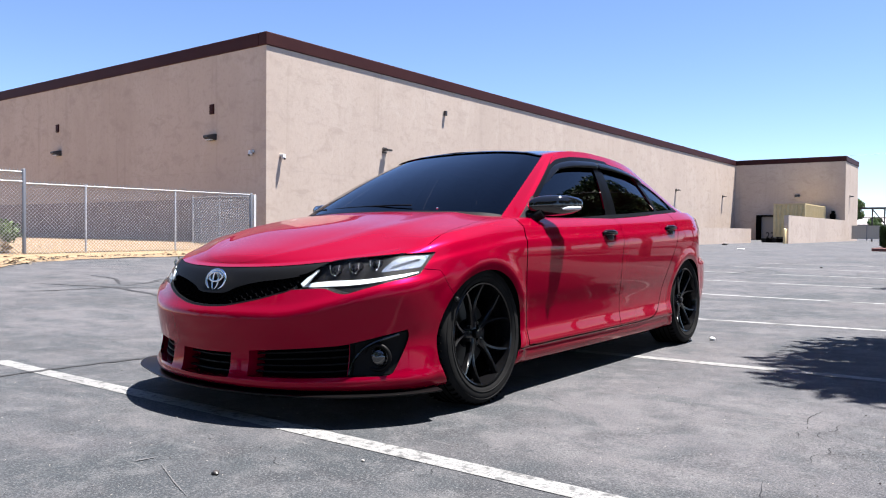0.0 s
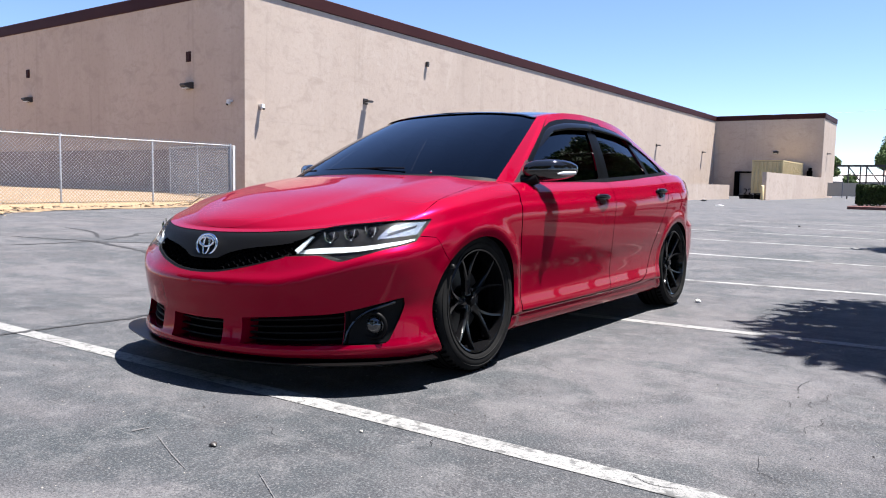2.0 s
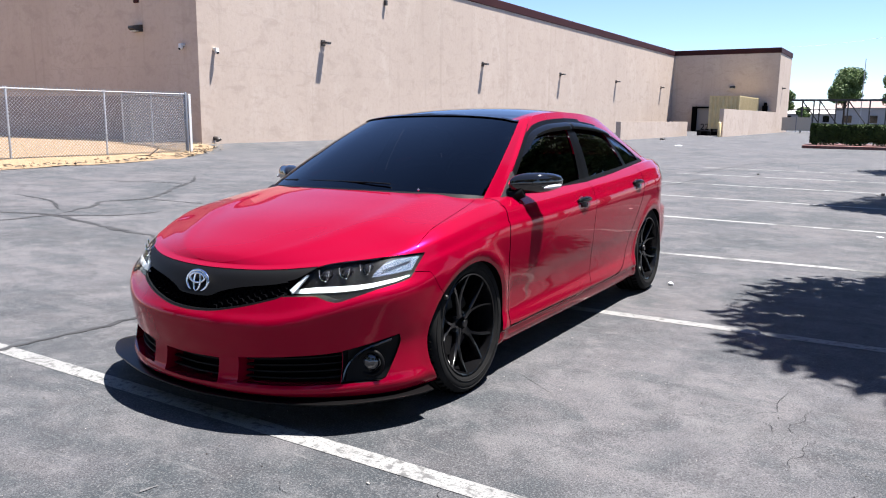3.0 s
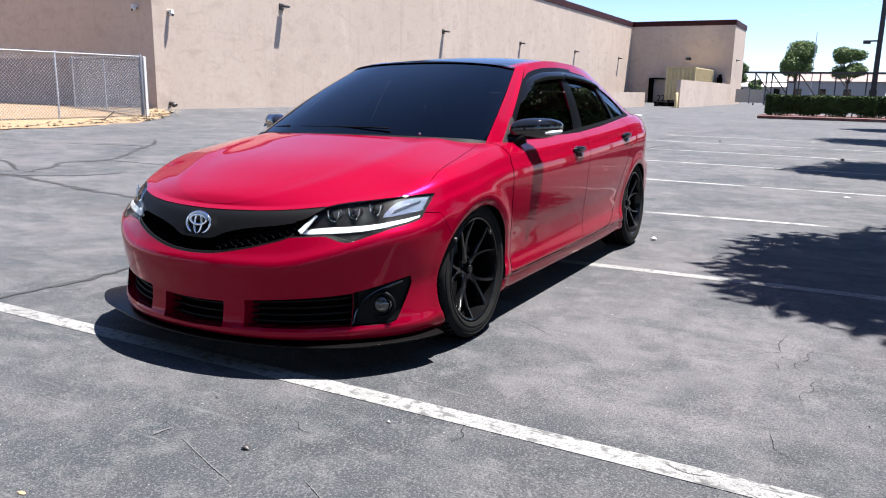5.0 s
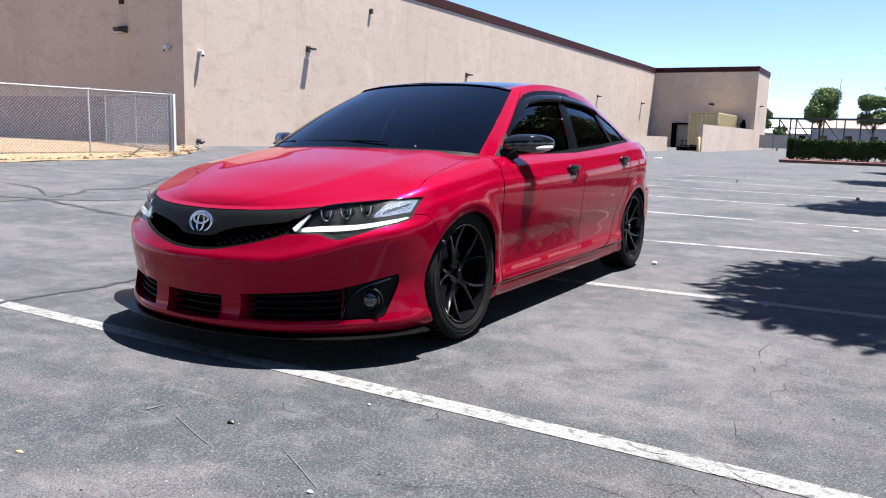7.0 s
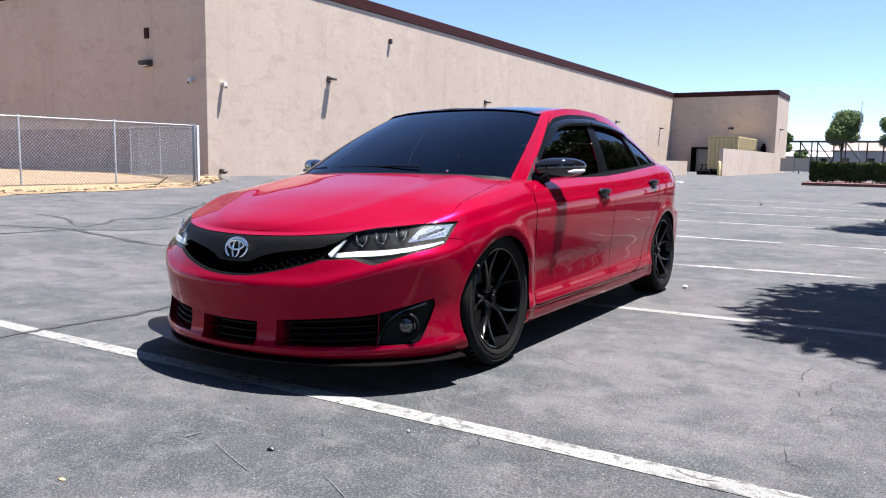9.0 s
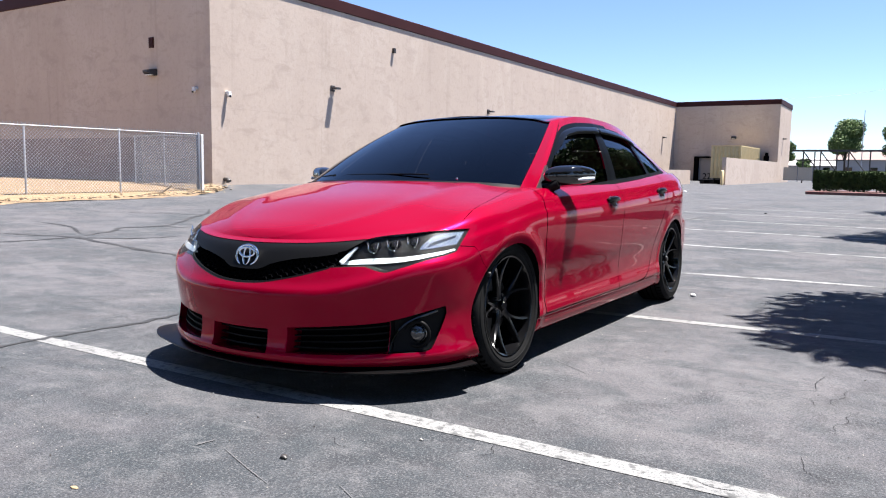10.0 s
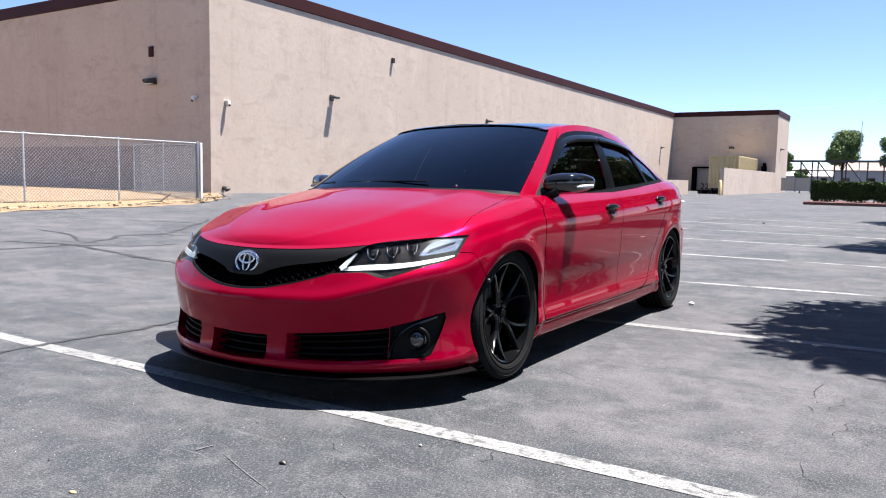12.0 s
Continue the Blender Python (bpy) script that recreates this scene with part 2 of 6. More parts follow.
M_CONC = material("concrete", (0.294, 0.28, 0.259), rough=0.9, second=(0.238, 0.224, 0.21), scale=3, bump=0.3)
M_KERB = material("red_kerb", (0.100, 0.026, 0.022), rough=0.85, second=(0.120, 0.070, 0.062), scale=3)
M_CREAM = material("cream_container_steel", (0.60, 0.475, 0.250), rough=0.6, second=(0.53, 0.42, 0.215), scale=1.5)
M_WHITE = material("white_plastic", (0.6, 0.6, 0.592), rough=0.4)
M_LEAF = material("leaf_green", (0.062, 0.105, 0.030), rough=0.55, spec=0.25, second=(0.105, 0.150, 0.045), scale=1.2)
M_HEDGE = material("hedge_leaf", (0.024, 0.044, 0.012), rough=0.6, spec=0.2, second=(0.055, 0.085, 0.022), scale=2.5)
M_BARK = material("bark", (0.08, 0.06, 0.044), rough=0.9, second=(0.048, 0.036, 0.028), scale=8, bump=0.6, bump_scale=40)
M_LOWER_BAND = material("dull_grey_lower_band", (0.27, 0.222, 0.20), rough=0.9, second=(0.215, 0.178, 0.168), scale=0.8, bump=0.3)
M_JOINT = material("stucco_joint", (0.405, 0.328, 0.272), rough=0.95)
M_DOCK = material("dock_door_grey", (0.27, 0.245, 0.225), rough=0.6)
M_GATE = material("cream_gate", (0.385, 0.35, 0.294), rough=0.7)
M_STRAW = material("dry_straw", (0.27, 0.195, 0.11), rough=0.9)
M_GALV_D = material("dull_steel_post", (0.16, 0.17, 0.19), rough=0.5, metal=0.6)
# near-black green: the shade inside the hedge, put into the core's colour
M_HEDGE_SHADE = material("hedge_shade", (0.012, 0.018, 0.008), rough=0.9)
M_PALE = material("pale_wall", (0.33, 0.31, 0.30), rough=0.9)
M_ROOF = material("pink_shingle", (0.20, 0.145, 0.130), rough=0.9)
M_CRACK = material("hairline", (0.015, 0.015, 0.017), rough=0.9, spec=0.1)
M_SCRATCH = material("scraped_asphalt", (0.088, 0.087, 0.089), rough=0.9, second=(0.072, 0.072, 0.076), scale=20)
M_TAR = material("tar", (0.020, 0.020, 0.022), rough=0.75, spec=0.2, second=(0.038, 0.038, 0.040), scale=4, bump=0.3)
M_GLASS = bpy.data.materials.new("tinted_glass")
M_GLASS.use_nodes = True
gn, gl = M_GLASS.node_tree.nodes, M_GLASS.node_tree.links
gn.remove(gn["Principled BSDF"])
g_clear, g_gloss, g_mix, g_edge = (gn.new(k) for k in ("ShaderNodeBsdfTransparent", "ShaderNodeBsdfGlossy", "ShaderNodeMixShader", "ShaderNodeFresnel"))
g_clear.inputs["Color"].default_value = (0.030, 0.032, 0.038, 1)
g_gloss.inputs["Color"].default_value = (0.88, 0.90, 0.94, 1)
g_gloss.inputs["Roughness"].default_value = 0.015
g_edge.inputs["IOR"].default_value = 1.42
gl.new(g_edge.outputs[0], g_mix.inputs[0])
gl.new(g_clear.outputs[0], g_mix.inputs[1])
gl.new(g_gloss.outputs[0], g_mix.inputs[2])
gl.new(g_mix.outputs[0], gn["Material Output"].inputs[0])


# ---- ground ----
RISE = [(-900, 0.0), (4.5, 0.0), (9.6, 0.04), (13, 0.07), (17, 0.09), (19.5, 0.11), (22.7, 0.21), (900, 0.22)]


def ramp(a, b, t):
    u = np.clip((t - a) / (b - a), 0, 1)
    return u * u * (3 - 2 * u)


def ground_z(x, y):
    """The lot climbs gently towards the building and leans a little where the car stands."""
    x, y = np.asarray(x, float), np.asarray(y, float)
    far = curve(RISE, -x) * (1 - 0.75 * ramp(25, 50, y)) + 0.015 * ramp(6, 16, y) + 0.03 * ramp(25, 60, y)
    lean = 0.0177 * (x + 2.894) - 0.0112 * (y - 1.538)
    return far + lean * np.exp(-(((x + 2.7) / 4.5) ** 2 + ((y - 2.9) / 5.0) ** 2) ** 2)


def sheet(xs, ys, lift=0.0, keep=None):
    """A sheet of ground over a grid, lifted a little."""
    gx, gy = np.meshgrid(xs, ys)
    gz = ground_z(gx.ravel(), gy.ravel()) + lift
    verts = np.stack([gx.ravel(), gy.ravel(), gz], 1)
    n = len(xs)
    faces = [(j * n + i, j * n + i + 1, (j + 1) * n + i + 1, (j + 1) * n + i) for j in range(len(ys) - 1) for i in range(n - 1)]
    me = bpy.data.meshes.new("sheet")
    me.from_pydata(verts.tolist(), [], faces)
    me.polygons.foreach_set("use_smooth", [True] * len(me.polygons))
    return me


def spread(lo, hi, near, far_steps):
    a = np.arange(-near, near + 0.01, 0.3)
    out = near * (hi / near) ** (np.arange(1, far_steps + 1) / far_steps)
    return np.concatenate([-out[::-1], a, out])


GX, GY = spread(-1, 900, 30, 26), spread(-1, 900, 30, 26) + 8
tagged(part("ground", sheet(GX, GY), M_ASPHALT), "weathered grey asphalt of a sloping car park", "ground", kind="structure")


def strip(name, a, b, width, mat, label, lift=0.0025, steps=160):
    """A flat painted band on the ground from a to b."""
    bm = bmesh.new()
    a, b = np.array(a, float), np.array(b, float)
    d = (b - a) / np.linalg.norm(b - a)
    side = np.array([-d[1], d[0]]) * width / 2
    rows = []
    for u in np.linspace(0, 1, steps):
        p = a + (b - a) * u
        rows.append([bm.verts.new((q[0], q[1], float(ground_z(q[0], q[1])) + lift)) for q in (p + side, p - side)])
    grid_faces(bm, rows)
    bmesh.ops.recalc_face_normals(bm, faces=bm.faces)
    return solid(name, bm, mat, label, "road marking", "parking lines", "structure")


for k in range(8):
    y0 = 0.69 + 2.74 * k
    strip("parking_line", (-5.2, y0 + 0.05), (6.0, y0 - 0.15), 0.102 if k < 2 else 0.095, M_LINE if k < 2 else M_LINE_OLD, "worn white painted parking line on asphalt" if k < 2 else "faded broken white parking line on asphalt")

# ---- building ----
CX, CY, FX, FY, TOP = -22.69, 17.64, -12.37, 80.3, 7.95
BASE = -0.3


def wall(name, x0, y0, x1, y1, z1, label="tan stucco building wall with a brown coping"):
    return solid(name, boxed(x0, y0, BASE, x1, y1, z1), M_STUCCO, label, "wall", kind="structure")


wall("wall_east", CX - 0.3, CY, CX, FY, TOP)
wall("wall_south", -66, CY, CX - 0.3, CY + 0.3, TOP)
wall("wall_wing_south", CX - 0.3, FY, FX - 0.3, FY + 0.3, TOP)
wall("wall_wing_east", FX - 0.3, FY, FX, 88.1, TOP)
solid("roof", boxed(-66, CY + 0.3, TOP - 1.2, CX - 0.3, 88, TOP - 1.0), M_CONC, "flat pale roof of a warehouse store", "roof", kind="structure")


def coping(name, x0, y0, x1, y1):
    bm = bmesh.new()
    box(bm, x0, y0, TOP - 0.13, x1, y1, TOP + 0.38, 0.03)
    return solid(name, bm, M_BROWN, "dark brown metal coping along the roof edge", "coping", kind="structure")


coping("trim_east", CX - 0.4, CY - 0.05, CX + 0.05, FY - 0.05)
coping("trim_south", -66, CY - 0.05, CX - 0.4, CY + 0.4)
coping("trim_wing_south", CX - 0.4, FY - 0.05, FX + 0.05, FY + 0.4)
coping("trim_wing_east", FX - 0.4, FY + 0.4, FX + 0.05, 88.2)

# ---- the car: shapes ----
CAR = pose(-2.894, 1.538, 0.0, -0.64, -1.015, -0.18)
# plan of the widest outline, front centre to rear centre
PLAN = path_points([(0, -0.935), (0.2, -0.922), (0.4, -0.875), (0.58, -0.785), (0.72, -0.67), (0.815, -0.555), (0.872, -0.43), (0.898, -0.29), (0.907, -0.1), (0.908, 0.5),
                    (0.910, 1.4), (0.910, 2.2), (0.905, 2.75), (0.888, 3.06), (0.840, 3.32), (0.76, 3.52), (0.64, 3.66), (0.45, 3.74), (0.25, 3.775), (0, 3.785)], 340)
for _ in range(3):
    wide = np.vstack([PLAN[6:0:-1] * (-1, 1), PLAN, PLAN[-2:-8:-1] * (-1, 1)])
    bell = np.exp(-(np.arange(-6, 7) / 2.4) ** 2 / 2)
    PLAN = np.stack([np.convolve(wide[:, k], bell / bell.sum(), "valid") for k in (0, 1)], 1)
EDGE = [(-0.94, 0.665), (-0.875, 0.676), (-0.785, 0.692), (-0.67, 0.710), (-0.555, 0.728), (-0.43, 0.752), (-0.3, 0.785), (0.0, 0.840), (0.34, 0.885), (0.9, 0.903), (1.7, 0.938), (2.4, 0.975), (2.8, 1.0), (3.2, 1.008), (3.5, 0.992), (3.8, 0.975)]
CREST = [(-0.80, 0.665), (-0.72, 0.715), (-0.6, 0.762), (-0.4, 0.826), (-0.1, 0.890), (0.1, 0.928), (0.2, 0.941), (0.35, 0.952), (1.0, 0.98), (2.6, 1.04), (3.0, 1.05), (3.4, 1.045), (3.65, 1.03), (3.8, 1.0)]
# how far the skin lies inside that outline, from sill (0) to shoulder (1)
FRONT = [(0.0, 0.030), (0.03, 0.008), (0.07, 0.002), (0.12, 0.012), (0.27, 0.022), (0.39, 0.012), (0.50, 0.003), (0.56, 0.0), (0.60, 0.004), (0.66, 0.024), (0.75, 0.048), (0.86, 0.076), (0.95, 0.108), (1.0, 0.160)]
SIDE = [(0.0, 0.075), (0.03, 0.042), (0.085, 0.032), (0.105, 0.034), (0.12, 0.024), (0.16, 0.026), (0.25, 0.036), (0.35, 0.032), (0.5, 0.014), (0.66, 0.002), (0.78, -0.002), (0.845, 0.004), (0.88, 0.018), (0.94, 0.040), (1.0, 0.095)]
PLAIN = [(0.0, 0.05), (0.05, 0.034), (0.3, 0.034), (0.5, 0.022), (0.66, 0.010), (0.80, 0.0), (0.845, 0.004), (0.88, 0.020), (0.94, 0.040), (1.0, 0.095)]
REAR = [(0.0, 0.10), (0.1, 0.03), (0.35, 0.0), (0.5, 0.0), (0.58, 0.04), (0.8, 0.055), (0.93, 0.075), (1.0, 0.12)]
FLOOR = [(-0.94, 0.142), (-0.6, 0.138), (-0.3, 0.139), (0.2, 0.142), (2.3, 0.150), (3.0, 0.17), (3.8, 0.24)]


def smoothstep(a, b, t):
    u = np.clip((t - a) / (b - a), 0, 1)
    return u * u * (3 - 2 * u)


def body_rows():
    """Half of the lower body: from the sill up the side and over to the middle of bonnet and boot."""
    x, y = PLAN[:, 0], PLAN[:, 1]
    t = np.gradient(PLAN, axis=0)
    t /= np.linalg.norm(t, axis=1)[:, None]
    nx, ny = t[:, 1], -t[:, 0]
    front, rear, sill = 1 - smoothstep(-0.55, -0.12, y), smoothstep(2.9, 3.45, y), smoothstep(-0.30, -0.05, y)
    lo, hi, top = curve(FLOOR, y), curve(EDGE, y), curve(CREST, y)
    rows = []
    for v in np.concatenate([np.linspace(0, 0.8, 46), np.linspace(0.81, 1.0, 24)]):
        ridge = 0.60 + 0.15 * smoothstep(0.40, 0.85, x)
        lift = np.where(v < ridge, v * 0.60 / ridge, 0.60 + (v - ridge) * 0.40 / (1 - ridge))
        d = curve(FRONT, lift) * front + curve(REAR, v) * rear + (curve(SIDE, v) * sill + curve(PLAIN, v) * (1 - sill)) * (1 - front - rear)
        px, py = np.maximum(x - nx * d, 0), y - ny * d
        pz = lo + (hi - lo) * v
        for wy in (0.0, 2.776):
            away = np.hypot(y - wy, pz - 0.330)
            px = px + 0.008 * np.exp(-((away - 0.350) / 0.035) ** 2) * (px > 0.6)
        rows.append(np.stack([px, py, pz], 1))
    edge = rows[-1]
    top = np.maximum(curve(CREST, edge[:, 1]), edge[:, 2])
    for r in np.linspace(0, 1, 44)[1:]:
        f = 1 - (1 - r) ** 2.4
        z = edge[:, 2] + (top - edge[:, 2]) * f * np.where(edge[:, 1] < 1.0, smoothstep(-0.02, 0.30, edge[:, 0]), 1.0)
        z = z + 0.006 * np.exp(-((r - 0.34) / 0.09) ** 2) * smoothstep(-0.85, -0.5, edge[:, 1]) * (1 - smoothstep(0.2, 0.5, edge[:, 1]))
        rows.append(np.stack([edge[:, 0] * (1 - r), edge[:, 1], z], 1))
    return rows


def car_shell(rows):
    """A closed mesh of both halves."""
    g = np.array(rows)
    g[:, 0, 0] = g[:, -1, 0] = 0
    g[-1, :, 0] = 0
    bm = bmesh.new()
    wall_rows, last = len(g) - 43 - 1, g.shape[1] - 1
    left, right = [], []
    for j, row in enumerate(g):
        lrow, rrow = [], []
        for k, p in enumerate(row):
            if k in (0, last) and j > wall_rows:
                v = left[wall_rows][k]
                lrow.append(v), rrow.append(v)
            elif p[0] < 1e-6:
                v = bm.verts.new(p)
                lrow.append(v), rrow.append(v)
            else:
                lrow.append(bm.verts.new(p)), rrow.append(bm.verts.new((-p[0], p[1], p[2])))
        left.append(lrow), right.append(rrow)
    grid_faces(bm, left)
    grid_faces(bm, [r[::-1] for r in right])
    for k in range(last):
        f = tuple(dict.fromkeys((left[0][k + 1], left[0][k], right[0][k], right[0][k + 1])))
        bm.faces.new(f)
    bmesh.ops.recalc_face_normals(bm, faces=bm.faces)
    return bm


shell = car_shell(body_rows())
SKIN = BVHTree.FromBMesh(shell)
shell.faces.ensure_lookup_table()
shell.normal_update()
SHADE = [([v.co.copy() for v in f.verts], [v.normal.copy() for v in f.verts]) for f in shell.faces]
open_edges = sum(not e.is_manifold for e in shell.edges)
assert not open_edges, open_edges


def front_at(x, z):
    hit = SKIN.ray_cast(Vector((x, -3, z)), Vector((0, 1, 0)))
    return (hit[0], hit[1]) if hit[0] else (Vector((x, -0.4, z)), Vector((0, -1, 0)))


def side_at(y, z, s=1):
    hit = SKIN.ray_cast(Vector((3 * s, y, z)), Vector((-s, 0, 0)))
    return hit[0], hit[1]


def top_at(x, y):
    hit = SKIN.ray_cast(Vector((x, y, 3)), Vector((0, 0, -1)))
    return hit[0], hit[1]


def rear_at(x, z):
    hit = SKIN.ray_cast(Vector((x, 6, z)), Vector((0, -1, 0)))
    return hit[0], hit[1]


def pocket(bm, x0, x1, low, high, depth, inner=2, columns=28, rise=8):
    """A cutter that sinks an opening of that outline into the front."""
    xs = np.linspace(x0, x1, columns)
    outer, back = [], []
    for x in xs:
        zs = np.linspace(float(curve(low, x)), float(curve(high, x)), rise)
        outer.append([bm.verts.new((x, -1.5, z)) for z in zs])
        back.append([bm.verts.new((x, front_at(x, z)[0].y + depth, z)) for z in zs])
    old = set(bm.faces)
    grid_faces(bm, outer)
    grid_faces(bm, [b[::-1] for b in back])
    rear = set(bm.faces) - old
    for k in range(columns - 1):
        bm.faces.new((outer[k][0], outer[k + 1][0], back[k + 1][0], back[k][0]))
        bm.faces.new((outer[k][-1], back[k][-1], back[k + 1][-1], outer[k + 1][-1]))
    for o, b in ((outer[0], back[0]), (outer[-1], back[-1])):
        for k in range(rise - 1):
            bm.faces.new((o[k], o[k + 1], b[k + 1], b[k]))
    for f in bm.faces:
        if f not in old:
            f.material_index = 1 if inner == 3 and f in rear else inner


def groove(bm, hits, width=0.0055, depth=0.012, closed=False, inner=1):
    """A cutter that draws a panel gap along points of the skin, each with its normal."""
    n = len(hits)
    rings = []
    for i, (p, nor) in enumerate(hits):
        a = hits[(i + 1) % n][0] if closed or i < n - 1 else p
        b = hits[i - 1][0] if closed or i > 0 else p
        t = (a - b).normalized()
        side = nor.cross(t).normalized() * width / 2
        rings.append([bm.verts.new(q) for q in (p - side + nor * 0.02, p + side + nor * 0.02, p + side - nor * depth, p - side - nor * depth)])
    old = set(bm.faces)
    for i in range(n if closed else n - 1):
        r0, r1 = rings[i], rings[(i + 1) % n]
        for k in range(4):
            bm.faces.new((r0[k], r1[k], r1[(k + 1) % 4], r0[(k + 1) % 4]))
    if not closed:
        bm.faces.new(rings[0])
        bm.faces.new(rings[-1][::-1])
    for f in bm.faces:
        if f not in old:
            f.material_index = inner


LAMP_LOW = [(0.437, 0.562), (0.50, 0.566), (0.56, 0.569), (0.62, 0.552), (0.65, 0.547), (0.70, 0.564), (0.77, 0.594), (0.82, 0.614), (0.838, 0.628)]
LAMP_HIGH = [(0.437, 0.568), (0.48, 0.614), (0.53, 0.678), (0.58, 0.692), (0.674, 0.704), (0.76, 0.715), (0.838, 0.721)]
GRILLE_LOW = [(-0.53, 0.674), (-0.48, 0.612), (-0.433, 0.560), (-0.378, 0.541), (-0.254, 0.509), (-0.10, 0.484), (0.0, 0.480), (0.10, 0.484), (0.254, 0.509), (0.378, 0.541), (0.433, 0.560), (0.48, 0.612), (0.53, 0.674)]
GRILLE_HIGH = [(-0.53, 0.680), (-0.40, 0.666), (-0.25, 0.657), (0.0, 0.652), (0.25, 0.657), (0.40, 0.666), (0.53, 0.680)]
MID_LOW, MID_HIGH = [(-0.18, 0.184), (0, 0.180), (0.18, 0.184)], [(-0.18, 0.290), (0, 0.286), (0.18, 0.290)]
OUT_LOW = [(0.265, 0.196), (0.45, 0.198), (0.67, 0.206)]
OUT_HIGH = [(0.265, 0.303), (0.45, 0.318), (0.62, 0.333), (0.67, 0.341)]
FOG_LOW = [(0.64, 0.206), (0.70, 0.206), (0.77, 0.207), (0.79, 0.214), (0.805, 0.28), (0.822, 0.375)]
FOG_HIGH = [(0.64, 0.336), (0.70, 0.352), (0.77, 0.376), (0.822, 0.396)]


def flip(knots):
    return [(-x, z) for x, z in knots[::-1]]


def side_line(points, s, count=40):
    return [side_at(y, z, s) for y, z in path_points(points, count)]


cuts = []
bm = bmesh.new()
pocket(bm, -0.529, 0.529, GRILLE_LOW, GRILLE_HIGH, 0.045, columns=64)
pocket(bm, -0.168, 0.168, MID_LOW, MID_HIGH, 0.09, 3)
pocket(bm, 0.268, 0.6645, OUT_LOW, OUT_HIGH, 0.09, 3)
pocket(bm, -0.6645, -0.268, flip(OUT_LOW), flip(OUT_HIGH), 0.09, 3)
pocket(bm, 0.666, 0.821, FOG_LOW, FOG_HIGH, 0.035)
pocket(bm, -0.821, -0.666, flip(FOG_LOW), flip(FOG_HIGH), 0.035)
bmesh.ops.recalc_face_normals(bm, faces=bm.faces)
cuts.append(bm)
bm = bmesh.new()
pocket(bm, 0.4375, 0.837, LAMP_LOW, LAMP_HIGH, 0.055, columns=48)
pocket(bm, -0.837, -0.4375, flip(LAMP_LOW), flip(LAMP_HIGH), 0.055, columns=48)
bmesh.ops.recalc_face_normals(bm, faces=bm.faces)
cuts.append(bm)
bm = bmesh.new()
for wy in (0.0, 2.776):
    for s in (1, -1):
        rows = []
        for xx, wide in ((0.58, 1.13), (0.840, 1.13), (0.850, 1.0), (1.3, 1.0)):
            rows.append([bm.verts.new((s * xx, wy + wide * ((0.358 if math.cos(w) < 0 else 0.324) if wy < 1 else 0.352) * math.cos(w), 0.330 + wide * (0.307 if wy < 1 else 0.316) * math.sin(w))) for w in np.linspace(0, 2 * math.pi, 72, endpoint=False)])
        grid_faces(bm, rows, True)
        bm.faces.new(rows[0])
        bm.faces.new(rows[-1][::-1])
for f in bm.faces:
    f.material_index = 1
bmesh.ops.recalc_face_normals(bm, faces=bm.faces)
cuts.append(bm)
for s in (1, -1):
    a, b, c, d = (bmesh.new() for _ in range(4))
    rim = side_line([(0.374, 0.872), (0.372, 0.85), (0.345, 0.77), (0.338, 0.68), (0.348, 0.56), (0.385, 0.38), (0.402, 0.265), (0.44, 0.236), (0.8, 0.237), (1.6, 0.240), (1.98, 0.248), (2.12, 0.272), (2.21, 0.34),
                     (2.285, 0.50), (2.375, 0.63), (2.47, 0.75), (2.525, 0.87), (2.535, 0.93), (2.537, 0.955)], s, 170)
    over = [top_at(s * x, y) for x, y in ((0.803, 2.538), (0.79, 2.539), (0.74, 2.542), (0.66, 2.542), (0.58, 2.542))]
    back = [top_at(s * 0.55, y) for y in np.linspace(2.48, 0.50, 12)]
    down = [top_at(s * x, y) for x, y in ((0.60, 0.42), (0.70, 0.392), (0.77, 0.380), (0.795, 0.376), (0.806, 0.375))]
    groove(a, rim + over + back + down, 0.008, closed=True)
    groove(b, [top_at(s * x, 1.552) for x in (0.50, 0.62, 0.72, 0.78, 0.80)] + side_line([(1.551, 0.905), (1.549, 0.89), (1.546, 0.87), (1.530, 0.78), (1.512, 0.66), (1.52, 0.52), (1.534, 0.40), (1.54, 0.225)], s, 40))
    groove(c, [front_at(s * 0.795, 0.648), front_at(s * 0.808, 0.650)] + side_line([(-0.345, 0.642), (-0.32, 0.60), (-0.285, 0.552), (-0.24, 0.512)], s, 24), 0.0022, 0.006)
    groove(c, side_line([(3.45, 0.79), (3.30, 0.75), (3.16, 0.69), (3.06, 0.60), (2.98, 0.52)], s, 30))
    groove(c, side_line([(0.28, 0.230), (0.34, 0.232), (0.42, 0.234)], s, 8))
    groove(d, side_line([(2.86, 0.80), (2.865, 0.87), (2.93, 0.895), (3.01, 0.885), (3.025, 0.81), (2.995, 0.775), (2.89, 0.775), (2.86, 0.79)], s, 48)[:-1], 0.004, 0.006, True)
    for q in (a, b, c, d):
        bmesh.ops.recalc_face_normals(q, faces=q.faces)
        cuts.append(q)
# hidden gaps under the cabin part the two sides
f = bmesh.new()
groove(f, [top_at(x, 1.2) for x in np.linspace(-0.6, 0.6, 9)])
bmesh.ops.recalc_face_normals(f, faces=f.faces)
cuts.append(f)
f = bmesh.new()
groove(f, [top_at(0, y) for y in np.linspace(0.09, 1.22, 12)])
bmesh.ops.recalc_face_normals(f, faces=f.faces)
cuts.append(f)
